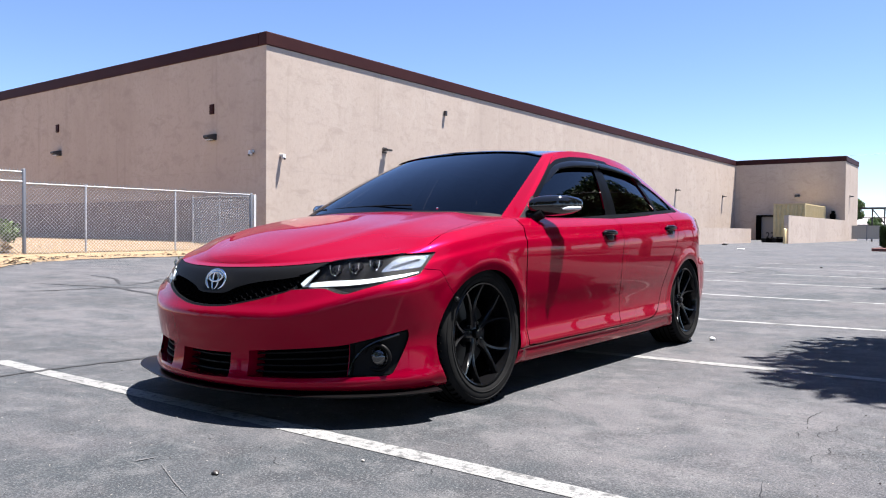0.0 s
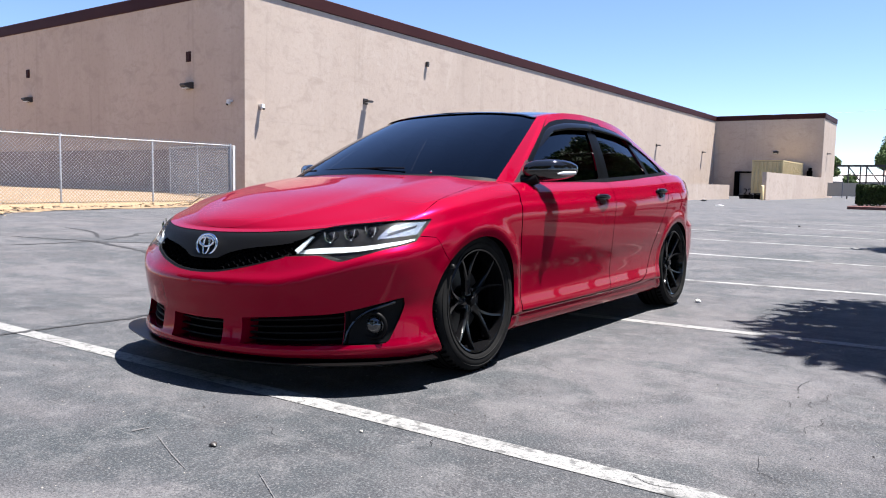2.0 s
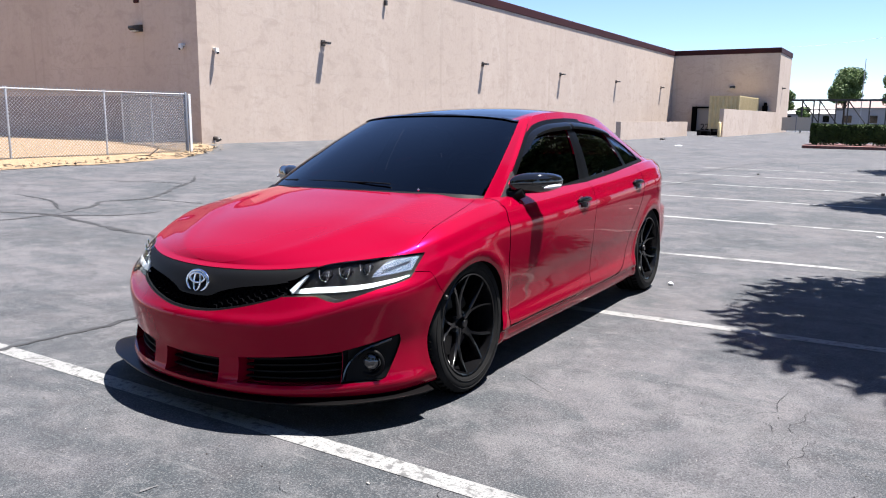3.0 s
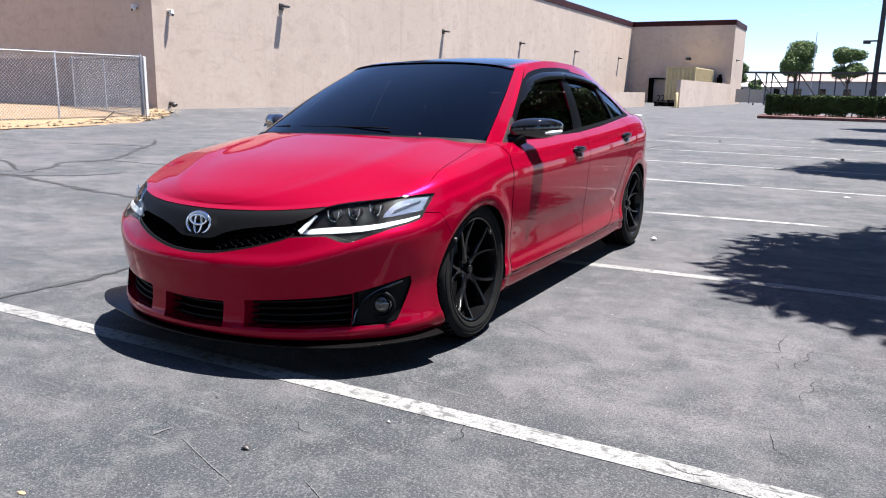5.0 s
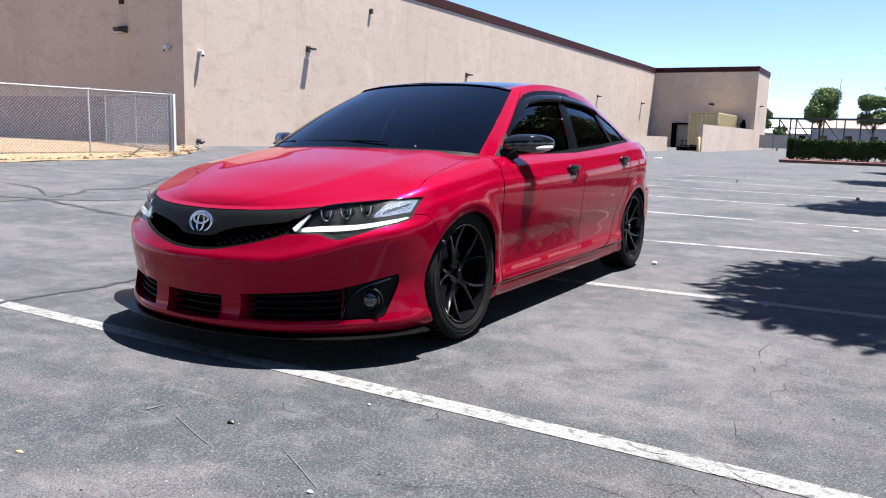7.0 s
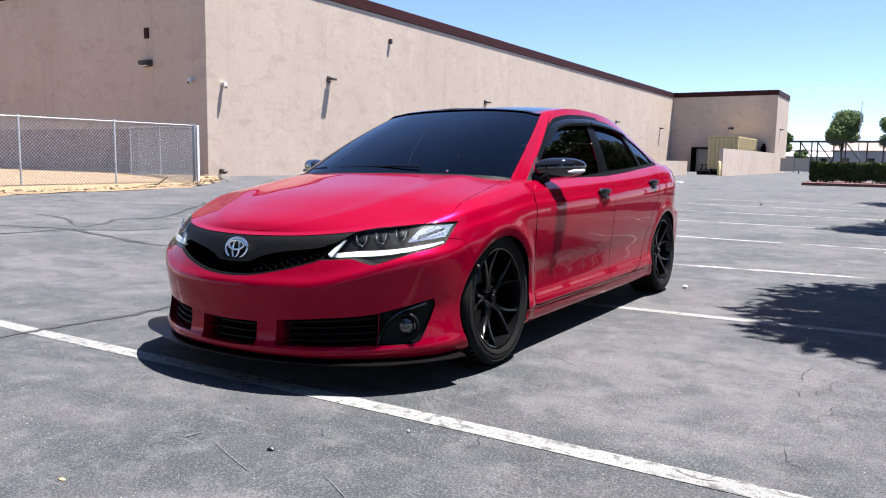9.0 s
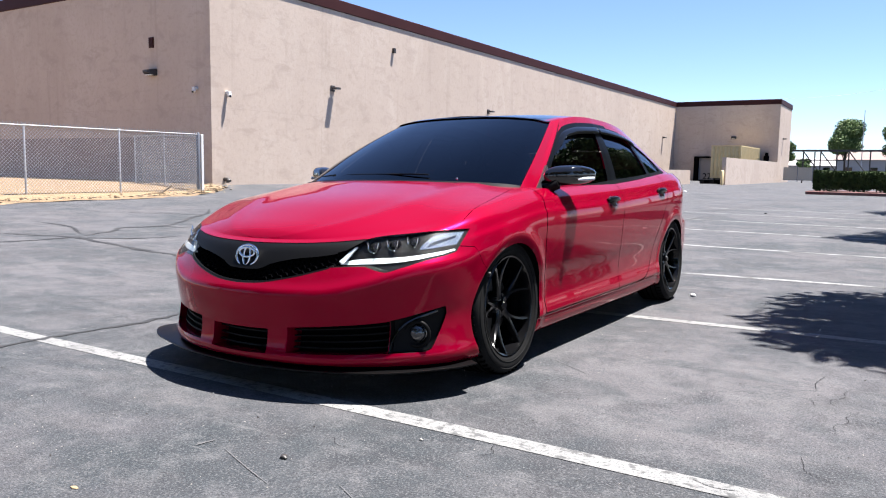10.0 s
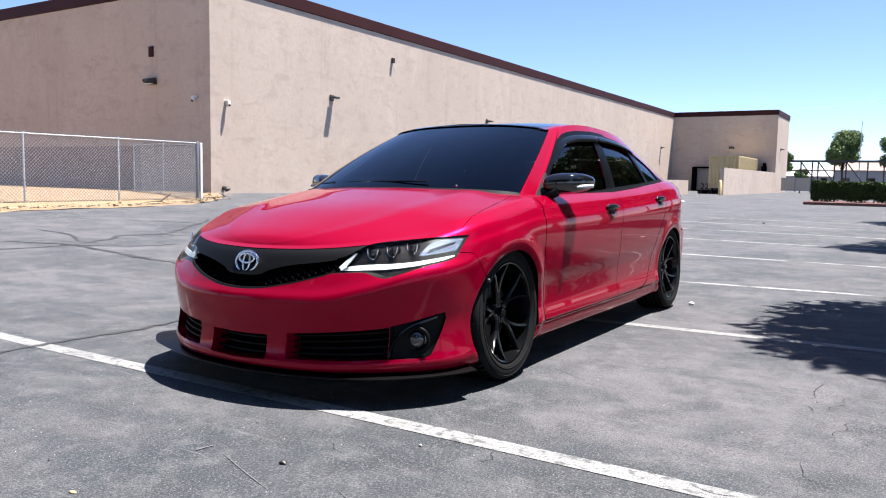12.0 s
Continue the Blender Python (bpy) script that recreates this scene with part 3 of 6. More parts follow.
# bonnet and boot gaps
f = bmesh.new()
flank = [front_at(0.745, 0.7145), front_at(0.77, 0.7195), front_at(0.79, 0.7255)] + [top_at(x, y) for x, y in path_points([(0.803, -0.33), (0.792, -0.2), (0.776, 0.0), (0.752, 0.2), (0.72, 0.31), (0.66, 0.38), (0.58, 0.43), (0.50, 0.43)], 50)]
for s in (1, -1):
    groove(f, [(Vector((p.x * s, p.y, p.z)), Vector((n.x * s, n.y, n.z))) for p, n in flank], 0.003, 0.013)
bmesh.ops.recalc_face_normals(f, faces=f.faces)
cuts.append(f)
f = bmesh.new()
groove(f, [top_at(x, y) for x, y in path_points([(-0.765, 0.37), (-0.72, 0.33), (-0.62, 0.248), (-0.36, 0.146), (0, 0.108), (0.36, 0.146), (0.62, 0.248), (0.72, 0.33), (0.765, 0.37)], 80)], 0.008, 0.012)
bmesh.ops.recalc_face_normals(f, faces=f.faces)
cuts.append(f)
f = bmesh.new()
boot = path_points([(0.66, 2.9), (0.66, 3.12), (0.63, 3.32), (0.57, 3.5)], 30)
for s in (1, -1):
    groove(f, [top_at(s * x, y) for x, y in boot])
bmesh.ops.recalc_face_normals(f, faces=f.faces)
cuts.append(f)


M_INSIDE = M_PAINT.copy()


def carve(base, cutters):
    """The base with all cutters taken away, as a mesh."""
    body = new("work", to_mesh("work", base))
    spare = []
    for k, cutter in enumerate(cutters):
        tool = new("tool", to_mesh("tool", cutter))
        spare.append(tool)
        mod = body.modifiers.new("cut", "BOOLEAN")
        mod.operation, mod.solver, mod.object = "DIFFERENCE", "MANIFOLD", tool
    for m in (M_PAINT, M_GAP, M_TRIM, M_INSIDE):
        for o in (body, *spare):
            o.data.materials.append(m)
    bpy.context.view_layer.update()
    made = bpy.data.meshes.new_from_object(body.evaluated_get(bpy.context.evaluated_depsgraph_get()))
    for o in (body, *spare):
        bpy.data.objects.remove(o)
    return made


cut_body = carve(shell, cuts)


def islands(me):
    """Face indices of each painted panel, parted by the gaps."""
    bm = bmesh.new()
    bm.from_mesh(me)
    bm.faces.ensure_lookup_table()
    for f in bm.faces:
        # low faces turned downwards take the near-black gap material
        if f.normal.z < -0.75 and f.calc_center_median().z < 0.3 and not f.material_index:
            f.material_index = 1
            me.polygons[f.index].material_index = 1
        c = f.calc_center_median()
        if f.normal.z > 0.5 and abs(c.x) < 0.72 and 0.37 < c.y < 2.95 and c.z > 0.8 and not f.material_index:
            f.material_index = 1
            me.polygons[f.index].material_index = 1
    seen, out = set(), []
    for f in bm.faces:
        if f.index in seen or f.material_index:
            continue
        heap, group = [f], []
        seen.add(f.index)
        while heap:
            g = heap.pop()
            group.append(g.index)
            for e in g.edges:
                if e.calc_face_angle(0) > 0.6:
                    continue
                for h in e.link_faces:
                    if h.index not in seen and not h.material_index:
                        seen.add(h.index)
                        heap.append(h)
        out.append(group)
    rest = [f.index for f in bm.faces if f.material_index]
    bm.free()
    return out, rest


def pick(me, faces):
    """A mesh of some faces of another."""
    vs, index, polys, mats = [], {}, [], []
    for k in faces:
        p = me.polygons[k]
        row = []
        for v in p.vertices:
            if v not in index:
                index[v] = len(vs)
                vs.append(tuple(me.vertices[v].co))
            row.append(index[v])
        polys.append(row)
        mats.append(p.material_index)
    made = bpy.data.meshes.new("panel")
    made.from_pydata(vs, [], polys)
    made.polygons.foreach_set("material_index", mats)
    made.polygons.foreach_set("use_smooth", [True] * len(polys))
    made.set_sharp_from_angle(angle=radians(32))
    return made


def pick_skin(me, faces):
    """A panel that keeps the smooth curvature of the uncut skin."""
    made = pick(me, faces)
    normals = []
    for v in made.vertices:
        corners, shades = SHADE[SKIN.find_nearest(v.co)[2]]
        n = Vector((0, 0, 0))
        for w, d in zip(poly_3d_calc(corners, v.co), shades):
            n += d * w
        normals.append(n.normalized())
    made.normals_split_custom_set_from_vertices(normals)
    return made


car = thing("car", "crimson sedan with black roof and wheels, parked on asphalt", "car")
car.matrix_world = CAR
panels, rest = islands(cut_body)
SEEDS = [("bonnet", (0, -0.3, 0.9)), ("front_bumper", (0, -0.93, 0.42)), ("fender", (0.9, -0.1, 0.78)), ("fender", (-0.9, -0.1, 0.78)), ("front_door", (0.9, 1.0, 0.6)), ("front_door", (-0.9, 1.0, 0.6)),
         ("rear_door", (0.9, 2.0, 0.6)), ("rear_door", (-0.9, 2.0, 0.6)), ("fuel_flap", (0.9, 2.95, 0.83)), ("fuel_flap", (-0.9, 2.95, 0.83)), ("rear_body", (0.9, 3.2, 0.6))]
named = {}
for name, at in SEEDS:
    best = min(range(len(panels)), key=lambda k: min((cut_body.polygons[f].center - Vector(at)).length for f in panels[k][::3] or panels[k]))
    named.setdefault(best, name)
for k, faces in enumerate(panels):
    if k in named:
        part(named[k], pick_skin(cut_body, faces), M_PAINT, car, "glossy crimson painted panel")
    elif len(faces) > 400:
        part("side_sill" if cut_body.polygons[faces[0]].center.z < 0.6 else "cowl_corner", pick(cut_body, faces), M_PAINT, car, "glossy crimson painted panel")
    else:
        rest += faces
part("recess_lining", pick(cut_body, rest), [M_PAINT, M_GAP, M_TRIM, M_INSIDE], car, "black recesses, gaps, underside and cabin deck")


# ---- cabin ----
def span(points, per=10):
    """Smooth curve through points, with the same count of steps between each two."""
    p = np.array(points, float)
    q = np.vstack([p[0] * (-1, 1, 1) if abs(p[0][0]) > 1e-6 else p[1] * (-1, 1, 1), p, p[-2] * (-1, 1, 1)])
    out = []
    for i in range(1, len(q) - 2):
        for u in np.linspace(0, 1, per, endpoint=False):
            a, b, c, d = q[i - 1], q[i], q[i + 1], q[i + 2]
            out.append(0.5 * (2 * b + (c - a) * u + (2 * a - 5 * b + 4 * c - d) * u**2 + (3 * b - a - 3 * c + d) * u**3))
    return np.array(out + [p[-1]])


PER = 20
BELT = span([(0, 0.118, 0.934), (0.36, 0.158, 0.931), (0.62, 0.258, 0.922), (0.72, 0.340, 0.912), (0.768, 0.44, 0.897), (0.785, 0.56, 0.893), (0.808, 1.05, 0.912), (0.814, 1.46, 0.938), (0.815, 1.62, 0.948),
             (0.805, 2.15, 0.981), (0.772, 2.72, 1.020), (0.735, 2.95, 1.036), (0.65, 3.09, 1.046), (0.35, 3.15, 1.053), (0, 3.165, 1.056)], PER)
ROOF = span([(0, 0.99, 1.342), (0.28, 1.0, 1.337), (0.475, 1.035, 1.321), (0.558, 1.08, 1.303), (0.582, 1.15, 1.313), (0.592, 1.24, 1.330), (0.60, 1.40, 1.350), (0.604, 1.60, 1.360), (0.604, 1.70, 1.360),
             (0.603, 2.0, 1.353), (0.593, 2.28, 1.331), (0.577, 2.48, 1.297), (0.528, 2.62, 1.262), (0.28, 2.68, 1.266), (0, 2.70, 1.272)], PER)
UU = np.arange(len(BELT)) / PER
LIGHT = curve([(0, 0.9), (4.6, 0.9), (4.72, 0.62), (5.0, 0.75), (5.4, 0.80), (6, 0.825), (8, 0.825), (9, 0.765), (9.5, 0.655), (9.85, 0.47), (10.08, 0.25), (10.22, 0.03), (14, 0.03)], UU)
HIGH = [-0.30, -0.15, -0.06, 0.0] + [0.05] + list(np.linspace(0.12, 0.84, 12)) + [0.90, 1.0]
ABOVE = list(np.linspace(0, 1, 6))[1:]
OVER = list(np.linspace(0, 1, 20))[1:]


def cabin_rows():
    rows = []
    for h in HIGH:
        v = np.where(h > 0, h * LIGHT, h)
        rows.append(v)
    for h in ABOVE:
        rows.append(LIGHT + (1 - LIGHT) * h)
    out = []
    swell = curve([(0, 0.035), (3, 0.022), (4, 0.012), (5, 0.020), (9, 0.022), (11, 0.0), (12, 0.0), (14, 0.03)], UU)
    t = np.gradient(BELT, axis=0)
    n = np.stack([t[:, 1], -t[:, 0], 0 * t[:, 0]], 1)
    n /= np.linalg.norm(n, axis=1)[:, None]
    n[:, 2] = 0.5
    for v in rows:
        p = BELT + (ROOF - BELT) * v[:, None]
        p = p + n * (swell * 4 * np.clip(v, 0, 1) * (1 - np.clip(v, 0, 1)))[:, None] * 0.8
        flare = np.clip(-v, 0, 1) * smoothstep(10.2, 11.2, UU) * (1 - smoothstep(12, 13, UU))
        p[:, 0] += 0.10 * flare
        out.append(p)
    rim = out[-1]
    for r in OVER:
        q = rim.copy()
        q[:, 0] *= 1 - r
        crown = np.sin(np.pi * np.clip((q[:, 1] - 0.93) / 1.68, 0, 1)) ** 1.0
        q[:, 2] += (0.038 * (1 - (1 - r) ** 2.2)) * crown
        out.append(q)
    return np.array(out)


CAB = cabin_rows()
CAB[:, 0, 0] = CAB[:, -1, 0] = 0.0
NH, NA = len(HIGH), len(ABOVE)


def region(j, u):
    """Which piece of the cabin a patch in row j at u belongs to."""
    if u < 3.3:
        return "windscreen" if 3 <= j < NH + NA - 2 else ("roof_panel" if j >= NH + NA - 2 else "cowl")
    if u > 12.6:
        return "rear_window" if 4 <= j < NH + NA - 3 else ("roof_panel" if j >= NH + NA - 1 else "pillar")
    if j >= NH + NA + 1:
        return "roof_panel"
    if 4.72 <= u < 10.3 and j < NH - 1:
        if j < 3:
            return "belt_trim" if j == 2 else "pillar"
        if 7.0 <= u < 8.0 or u < 4.95:
            return "window_frame"
        if 10.05 <= u or j >= NH - 2:
            return "window_frame"
        return "front_window" if u < 7 else "rear_door_window" if u < 9.3 else "window_frame" if u < 9.4 else "quarter_window"
    if 4.62 <= u < 10.3 and 2 <= j < (NH + 1 if u < 8.5 else NH if u < 9.2 else NH - 1):
        return "window_frame"
    return "pillar"


GLASSY = {"windscreen", "rear_window", "front_window", "rear_door_window", "quarter_window"}
PIECES = {"windscreen": (M_GLASS, "dark tinted windscreen"), "rear_window": (M_GLASS, "dark tinted rear window"), "front_window": (M_GLASS, "dark tinted side window"),
          "rear_door_window": (M_GLASS, "dark tinted side window"), "quarter_window": (M_GLASS, "dark tinted quarter window"), "roof_panel": (M_GLOSS, "gloss black roof"),
          "pillar": (M_PAINT, "crimson pillars and roof rails"), "window_frame": (M_SURROUND, "gloss black window surround"), "belt_trim": (M_TRIM, "black belt moulding"), "cowl": (M_TRIM, "black cowl")}
sorted_faces = {}
for j in range(len(CAB) - 1):
    for k in range(len(UU) - 1):
        for s in (1, -1):
            name = region(j, (UU[k] + UU[k + 1]) / 2)
            key = (name, s if name not in ("windscreen", "rear_window", "roof_panel", "pillar", "cowl") else 0)
            sorted_faces.setdefault(key, []).append((j, k, s))
for (name, _), cells in sorted_faces.items():
    bm = bmesh.new()
    verts = {}

    def vert(j, k, s):
        p = CAB[j][k]
        tag = (j, k, s if p[0] > 1e-6 else 0)
        if tag not in verts:
            verts[tag] = bm.verts.new((p[0] * s, p[1], p[2]))
        return verts[tag]

    for j, k, s in cells:
        c = [vert(j, k, s), vert(j, k + 1, s), vert(j + 1, k + 1, s), vert(j + 1, k, s)]
        c = list(dict.fromkeys(c if s > 0 else c[::-1]))
        if len(c) > 2:
            bm.faces.new(c)
    bm.normal_update()
    inner = 0.007 if name in GLASSY else 0.0
    if name in ("window_frame", "belt_trim"):
        inner = -0.002
    if inner:
        moves = [(v, v.normal.copy()) for v in bm.verts]
        for v, nor in moves:
            v.co -= nor * inner
    if name in GLASSY:
        bmesh.ops.remove_doubles(bm, verts=bm.verts, dist=0.0002)
    mat, label = PIECES[name]
    part(name, bm, mat, car, label, smooth=40)


# ---- the car: fittings ----
def mirrored(build):
    for s in (1, -1):
        build(s)


def lift_at(lift, x):
    return lift(abs(x)) if callable(lift) else lift


def patch(u0, u1, low, high, lift, columns=30, rise=6, s=1):
    """A piece of surface over the front skin, between two lines, lifted along y."""
    bm = bmesh.new()
    rows = []
    for x in np.linspace(u0, u1, columns):
        zs = np.linspace(float(curve(low, x)), float(curve(high, x)), rise)
        rows.append([bm.verts.new((s * x, front_at(x, z)[0].y + lift_at(lift, x), z)) for z in zs])
    grid_faces(bm, rows if s > 0 else [r[::-1] for r in rows])
    bmesh.ops.recalc_face_normals(bm, faces=bm.faces)
    for f in bm.faces:
        if f.normal.y > 0:
            f.normal_flip()
    return bm


def ribbon(points, width, height, s=1, lift=0.0):
    """A flat bar over the front skin through (x, z) points, with a square section."""
    bm = bmesh.new()
    rows = []
    for k, (x, z) in enumerate(points):
        a = np.array(points[min(k + 1, len(points) - 1)]) - np.array(points[max(k - 1, 0)])
        a = a / np.linalg.norm(a)
        w = width[k] if isinstance(width, (list, tuple)) else width
        up = (-a[1] * w / 2, a[0] * w / 2)
        ring = []
        for e, d in ((1, 0), (1, height), (-1, height), (-1, 0)):
            px, pz = x + up[0] * e, z + up[1] * e
            ring.append(bm.verts.new((s * px, front_at(px, pz)[0].y + lift_at(lift, px) - d, pz)))
        rows.append(ring)
    grid_faces(bm, rows, True)
    bm.faces.new(rows[0])
    bm.faces.new(rows[-1][::-1])
    bmesh.ops.recalc_face_normals(bm, faces=bm.faces)
    return bm


def ring_at(center, normal, radius, thick, segments=40, squash=1.0, turn=None):
    bm = bmesh.new()
    n = Vector(normal).normalized()
    a = n.cross(Vector((0, 0, 1))).normalized()
    b = a.cross(n).normalized()
    pts = [Vector(center) + a * math.cos(w) * radius + b * math.sin(w) * radius * squash for w in np.linspace(0, 2 * math.pi, segments, endpoint=False)]
    tube(bm, pts, thick, 8, True)
    return bm


M_CLEAR = bpy.data.materials.new("clear_lens")
M_CLEAR.use_nodes = True
b = M_CLEAR.node_tree.nodes["Principled BSDF"]
b.inputs["Transmission Weight"].default_value = 1.0
b.inputs["Roughness"].default_value = 0.0
b.inputs["IOR"].default_value = 1.18
M_SMOKE = material("smoked_red_lens", (0.10, 0.002, 0.004), rough=0.08, coat=0.6)
M_CAVITY = material("lamp_cavity", (0.005, 0.005, 0.0055), rough=0.35, spec=0.2)


def housing_depth(x):
    return 0.046 - 0.030 * float(smoothstep(0.66, 0.76, x))


def headlamp(s):
    def inside(gap):
        return lambda x: housing_depth(x) - gap
    lamp = part("headlamp", patch(0.444, 0.835, LAMP_LOW, LAMP_HIGH, housing_depth, 44, 8, s), M_CAVITY, car, "dark headlamp with white light bars", smooth=40)
    part("light_bar", ribbon([(0.452, 0.575), (0.50, 0.580), (0.56, 0.585), (0.62, 0.588), (0.68, 0.594), (0.74, 0.606), (0.80, 0.622), (0.826, 0.634)], [0.012, 0.019, 0.022, 0.021, 0.019, 0.017, 0.013, 0.006], 0.008, s, inside(0.001)), M_DRL, lamp, "white light bar")
    part("light_bar", ribbon([(0.462, 0.580), (0.480, 0.608), (0.500, 0.642)], [0.022, 0.017, 0.007], 0.012, s, inside(0.016)), M_DRL, lamp, "white light bar")
    for x, z in ((0.562, 0.642), (0.628, 0.652), (0.690, 0.664)):
        p = front_at(x, z)[0]
        bm = bmesh.new()
        lathe(bm, [(0.0, -0.012), (0.012, -0.010), (0.018, -0.002), (0.020, 0.012), (0.020, 0.03)], 24, "y")
        for v in bm.verts:
            v.co = Vector((s * (x + v.co.x), p.y + 0.030 + v.co.y, z + v.co.z))
        part("projector", bm, M_GLOSS, lamp, "dark projector lens", smooth=40)
        bm = bmesh.new()
        pts = [(x - 0.026, z + 0.020), (x - 0.022, z - 0.010), (x - 0.011, z - 0.021), (x + 0.011, z - 0.021), (x + 0.022, z - 0.009), (x + 0.029, z + 0.023)]
        tube(bm, [(s * q[0], p.y + 0.022, q[1]) for q in pts], 0.0032, 6)
        part("projector_frame", bm, M_CHROME, lamp, "chrome frame", smooth=40)
    low = [(0.722, 0.634), (0.76, 0.640), (0.826, 0.656)]
    high = [(0.722, 0.644), (0.750, 0.694), (0.826, 0.708)]
    part("reflector", patch(0.724, 0.824, low, high, inside(0.003), 18, 5, s), M_SILVER, lamp, "silver reflector panel", smooth=40)
    for q in (0.33, 0.66):
        pts = [(0.746 + 0.070 * u, 0.652 + 0.040 * u + (q - 0.5) * 0.028 * (1 - u * 0.4)) for u in np.linspace(0.05, 0.9, 6)]
        part("rib", ribbon(pts, 0.0035, 0.003, s, inside(0.003)), M_CAVITY, lamp)
    lens = part("lens", patch(0.440, 0.836, LAMP_LOW, LAMP_HIGH, 0.004, 40, 8, s), M_CLEAR, lamp, "clear cover", smooth=60)
    lens.visible_shadow = False
    edge = [(x, float(curve(LAMP_HIGH, x))) for x in np.linspace(0.53, 0.835, 24)]
    part("bezel", ribbon(edge, 0.006, 0.006, s, 0.010), M_GLOSS, lamp)


mirrored(headlamp)

M_MESH = material("black_mesh", (0.003, 0.003, 0.0035), rough=0.8, spec=0.0)
# grille: solid upper panel, honeycomb below, emblem
grille = part("grille", patch(-0.47, 0.47, [(x, z + 0.004) for x, z in GRILLE_LOW], [(x, z - 0.003) for x, z in GRILLE_HIGH], 0.040, 60, 8), M_GAP, car, "matte black grille with honeycomb mesh", smooth=40)
split = [(-0.53, 0.6775), (-0.47, 0.632), (-0.40, 0.615), (-0.25, 0.595), (-0.15, 0.572), (-0.08, 0.546), (0, 0.543), (0.08, 0.546), (0.15, 0.572), (0.25, 0.595), (0.40, 0.615), (0.47, 0.632), (0.53, 0.6775)]
part("upper_panel", patch(-0.526, 0.526, split, [(x, z - 0.002) for x, z in GRILLE_HIGH], 0.006, 60, 8), M_TRIM, grille, "satin black upper panel", smooth=40)
bm = bmesh.new()
cell = 0.025
for i in range(-24, 25):
    for j in range(9):
        x = i * cell * 0.87 * 1.15
        z = 0.486 + (j + (0.5 if i % 2 else 0)) * cell * 0.92
        if not float(curve(GRILLE_LOW, x)) + 0.006 < z < float(curve(split, x)) - 0.004 or abs(x) > 0.44:
            continue
        y = front_at(x, z)[0].y + 0.022
        rim = [[bm.verts.new((x + r * 1.15 * math.cos(w), y + d, z + r * 0.92 * math.sin(w))) for w in (math.pi / 3 * k for k in range(6))] for r, d in ((cell * 0.53, 0.014), (cell * 0.53, 0), (cell * 0.42, 0.002), (cell * 0.40, 0.014))]
        grid_faces(bm, rim, True)
bmesh.ops.recalc_face_normals(bm, faces=bm.faces)
tagged(part("honeycomb", bm, M_MESH, grille, "black honeycomb mesh"), kind="stuff")
for low, high in ((GRILLE_LOW, 1), (split, 0)):
    pts = [(x, float(curve(low, x)) + (0.003 if high else 0)) for x in np.linspace(-0.44, 0.44, 60)]
    part("grille_edge", ribbon(pts, 0.010, 0.006, 1, 0.012), M_TRIM, grille)
c, n = front_at(0.0, 0.594)
n = Vector((0, -1, 0.22)).normalized()
emblem = part("emblem", ring_at(c + Vector((0, 0.002, 0)), n, 0.066, 0.0062, 48, 0.70), M_CHROME, car, "chrome oval badge", smooth=60)
part("badge_oval", ring_at(c + Vector((0, 0.002, 0.014)), n, 0.046, 0.0055, 36, 0.45), M_CHROME, emblem, smooth=60)
part("badge_oval", ring_at(c + Vector((0, 0.000, -0.002)), n, 0.020, 0.0055, 36, 2.05), M_CHROME, emblem, smooth=60)

# lower intakes with slats
for x0, x1, low, high, count in ((-0.165, 0.165, MID_LOW, MID_HIGH, 3), (0.272, 0.66, OUT_LOW, OUT_HIGH, 4), (-0.66, -0.272, flip(OUT_LOW), flip(OUT_HIGH), 4)):
    for k in range(count):
        f = (k + 0.7) / (count + 0.4)
        pts = [(x, float(curve(low, x)) * (1 - f) + float(curve(high, x)) * f) for x in np.linspace(x0, x1, 14)]
        part("intake_slat", ribbon(pts, 0.006, 0.02, 1, 0.062), M_TRIM, car)


def fog_lamp(s):
    p, n = front_at(0.742, 0.282)
    n = Vector((0.42, -0.9, 0.0)).normalized()
    lamp = part("fog_lamp", patch(0.669, 0.818, [(x, z + 0.004) for x, z in FOG_LOW], [(x, z - 0.004) for x, z in FOG_HIGH], 0.026, 24, 10, s), M_TRIM, car, "round fog lamp in black bezel", smooth=40)
    at = Vector((s * p.x, p.y + 0.012, p.z))
    d = Vector((s * n.x, n.y, 0))
    bm = ring_at(at, d, 0.052, 0.009, 40)
    part("bezel_ring", bm, M_TRIM, lamp, smooth=60)
    bm = bmesh.new()
    lathe(bm, [(0.0, 0.012), (0.018, 0.010), (0.032, 0.003), (0.040, -0.008), (0.046, -0.02)], 32, "z")
    q = d.to_track_quat("Z", "Y").to_matrix().to_4x4()
    bmesh.ops.transform(bm, matrix=Matrix.Translation(at) @ q, verts=bm.verts)
    part("lens", bm, M_FOG, lamp, "dark glass lens", smooth=60)
    bm = bmesh.new()
    tube(bm, [(s * x, front_at(x, z)[0].y + 0.004, z) for x, z in path_points([(0.668, 0.215), (0.674, 0.26), (0.692, 0.302), (0.727, 0.340), (0.80, 0.378)], 16)], 0.006, 6)
    part("bezel_edge", bm, M_GLOSS, lamp, smooth=60)


M_FOG = material("fog_glass", (0.05, 0.05, 0.053), rough=0.05, metal=0.6, coat=1.0)
mirrored(fog_lamp)

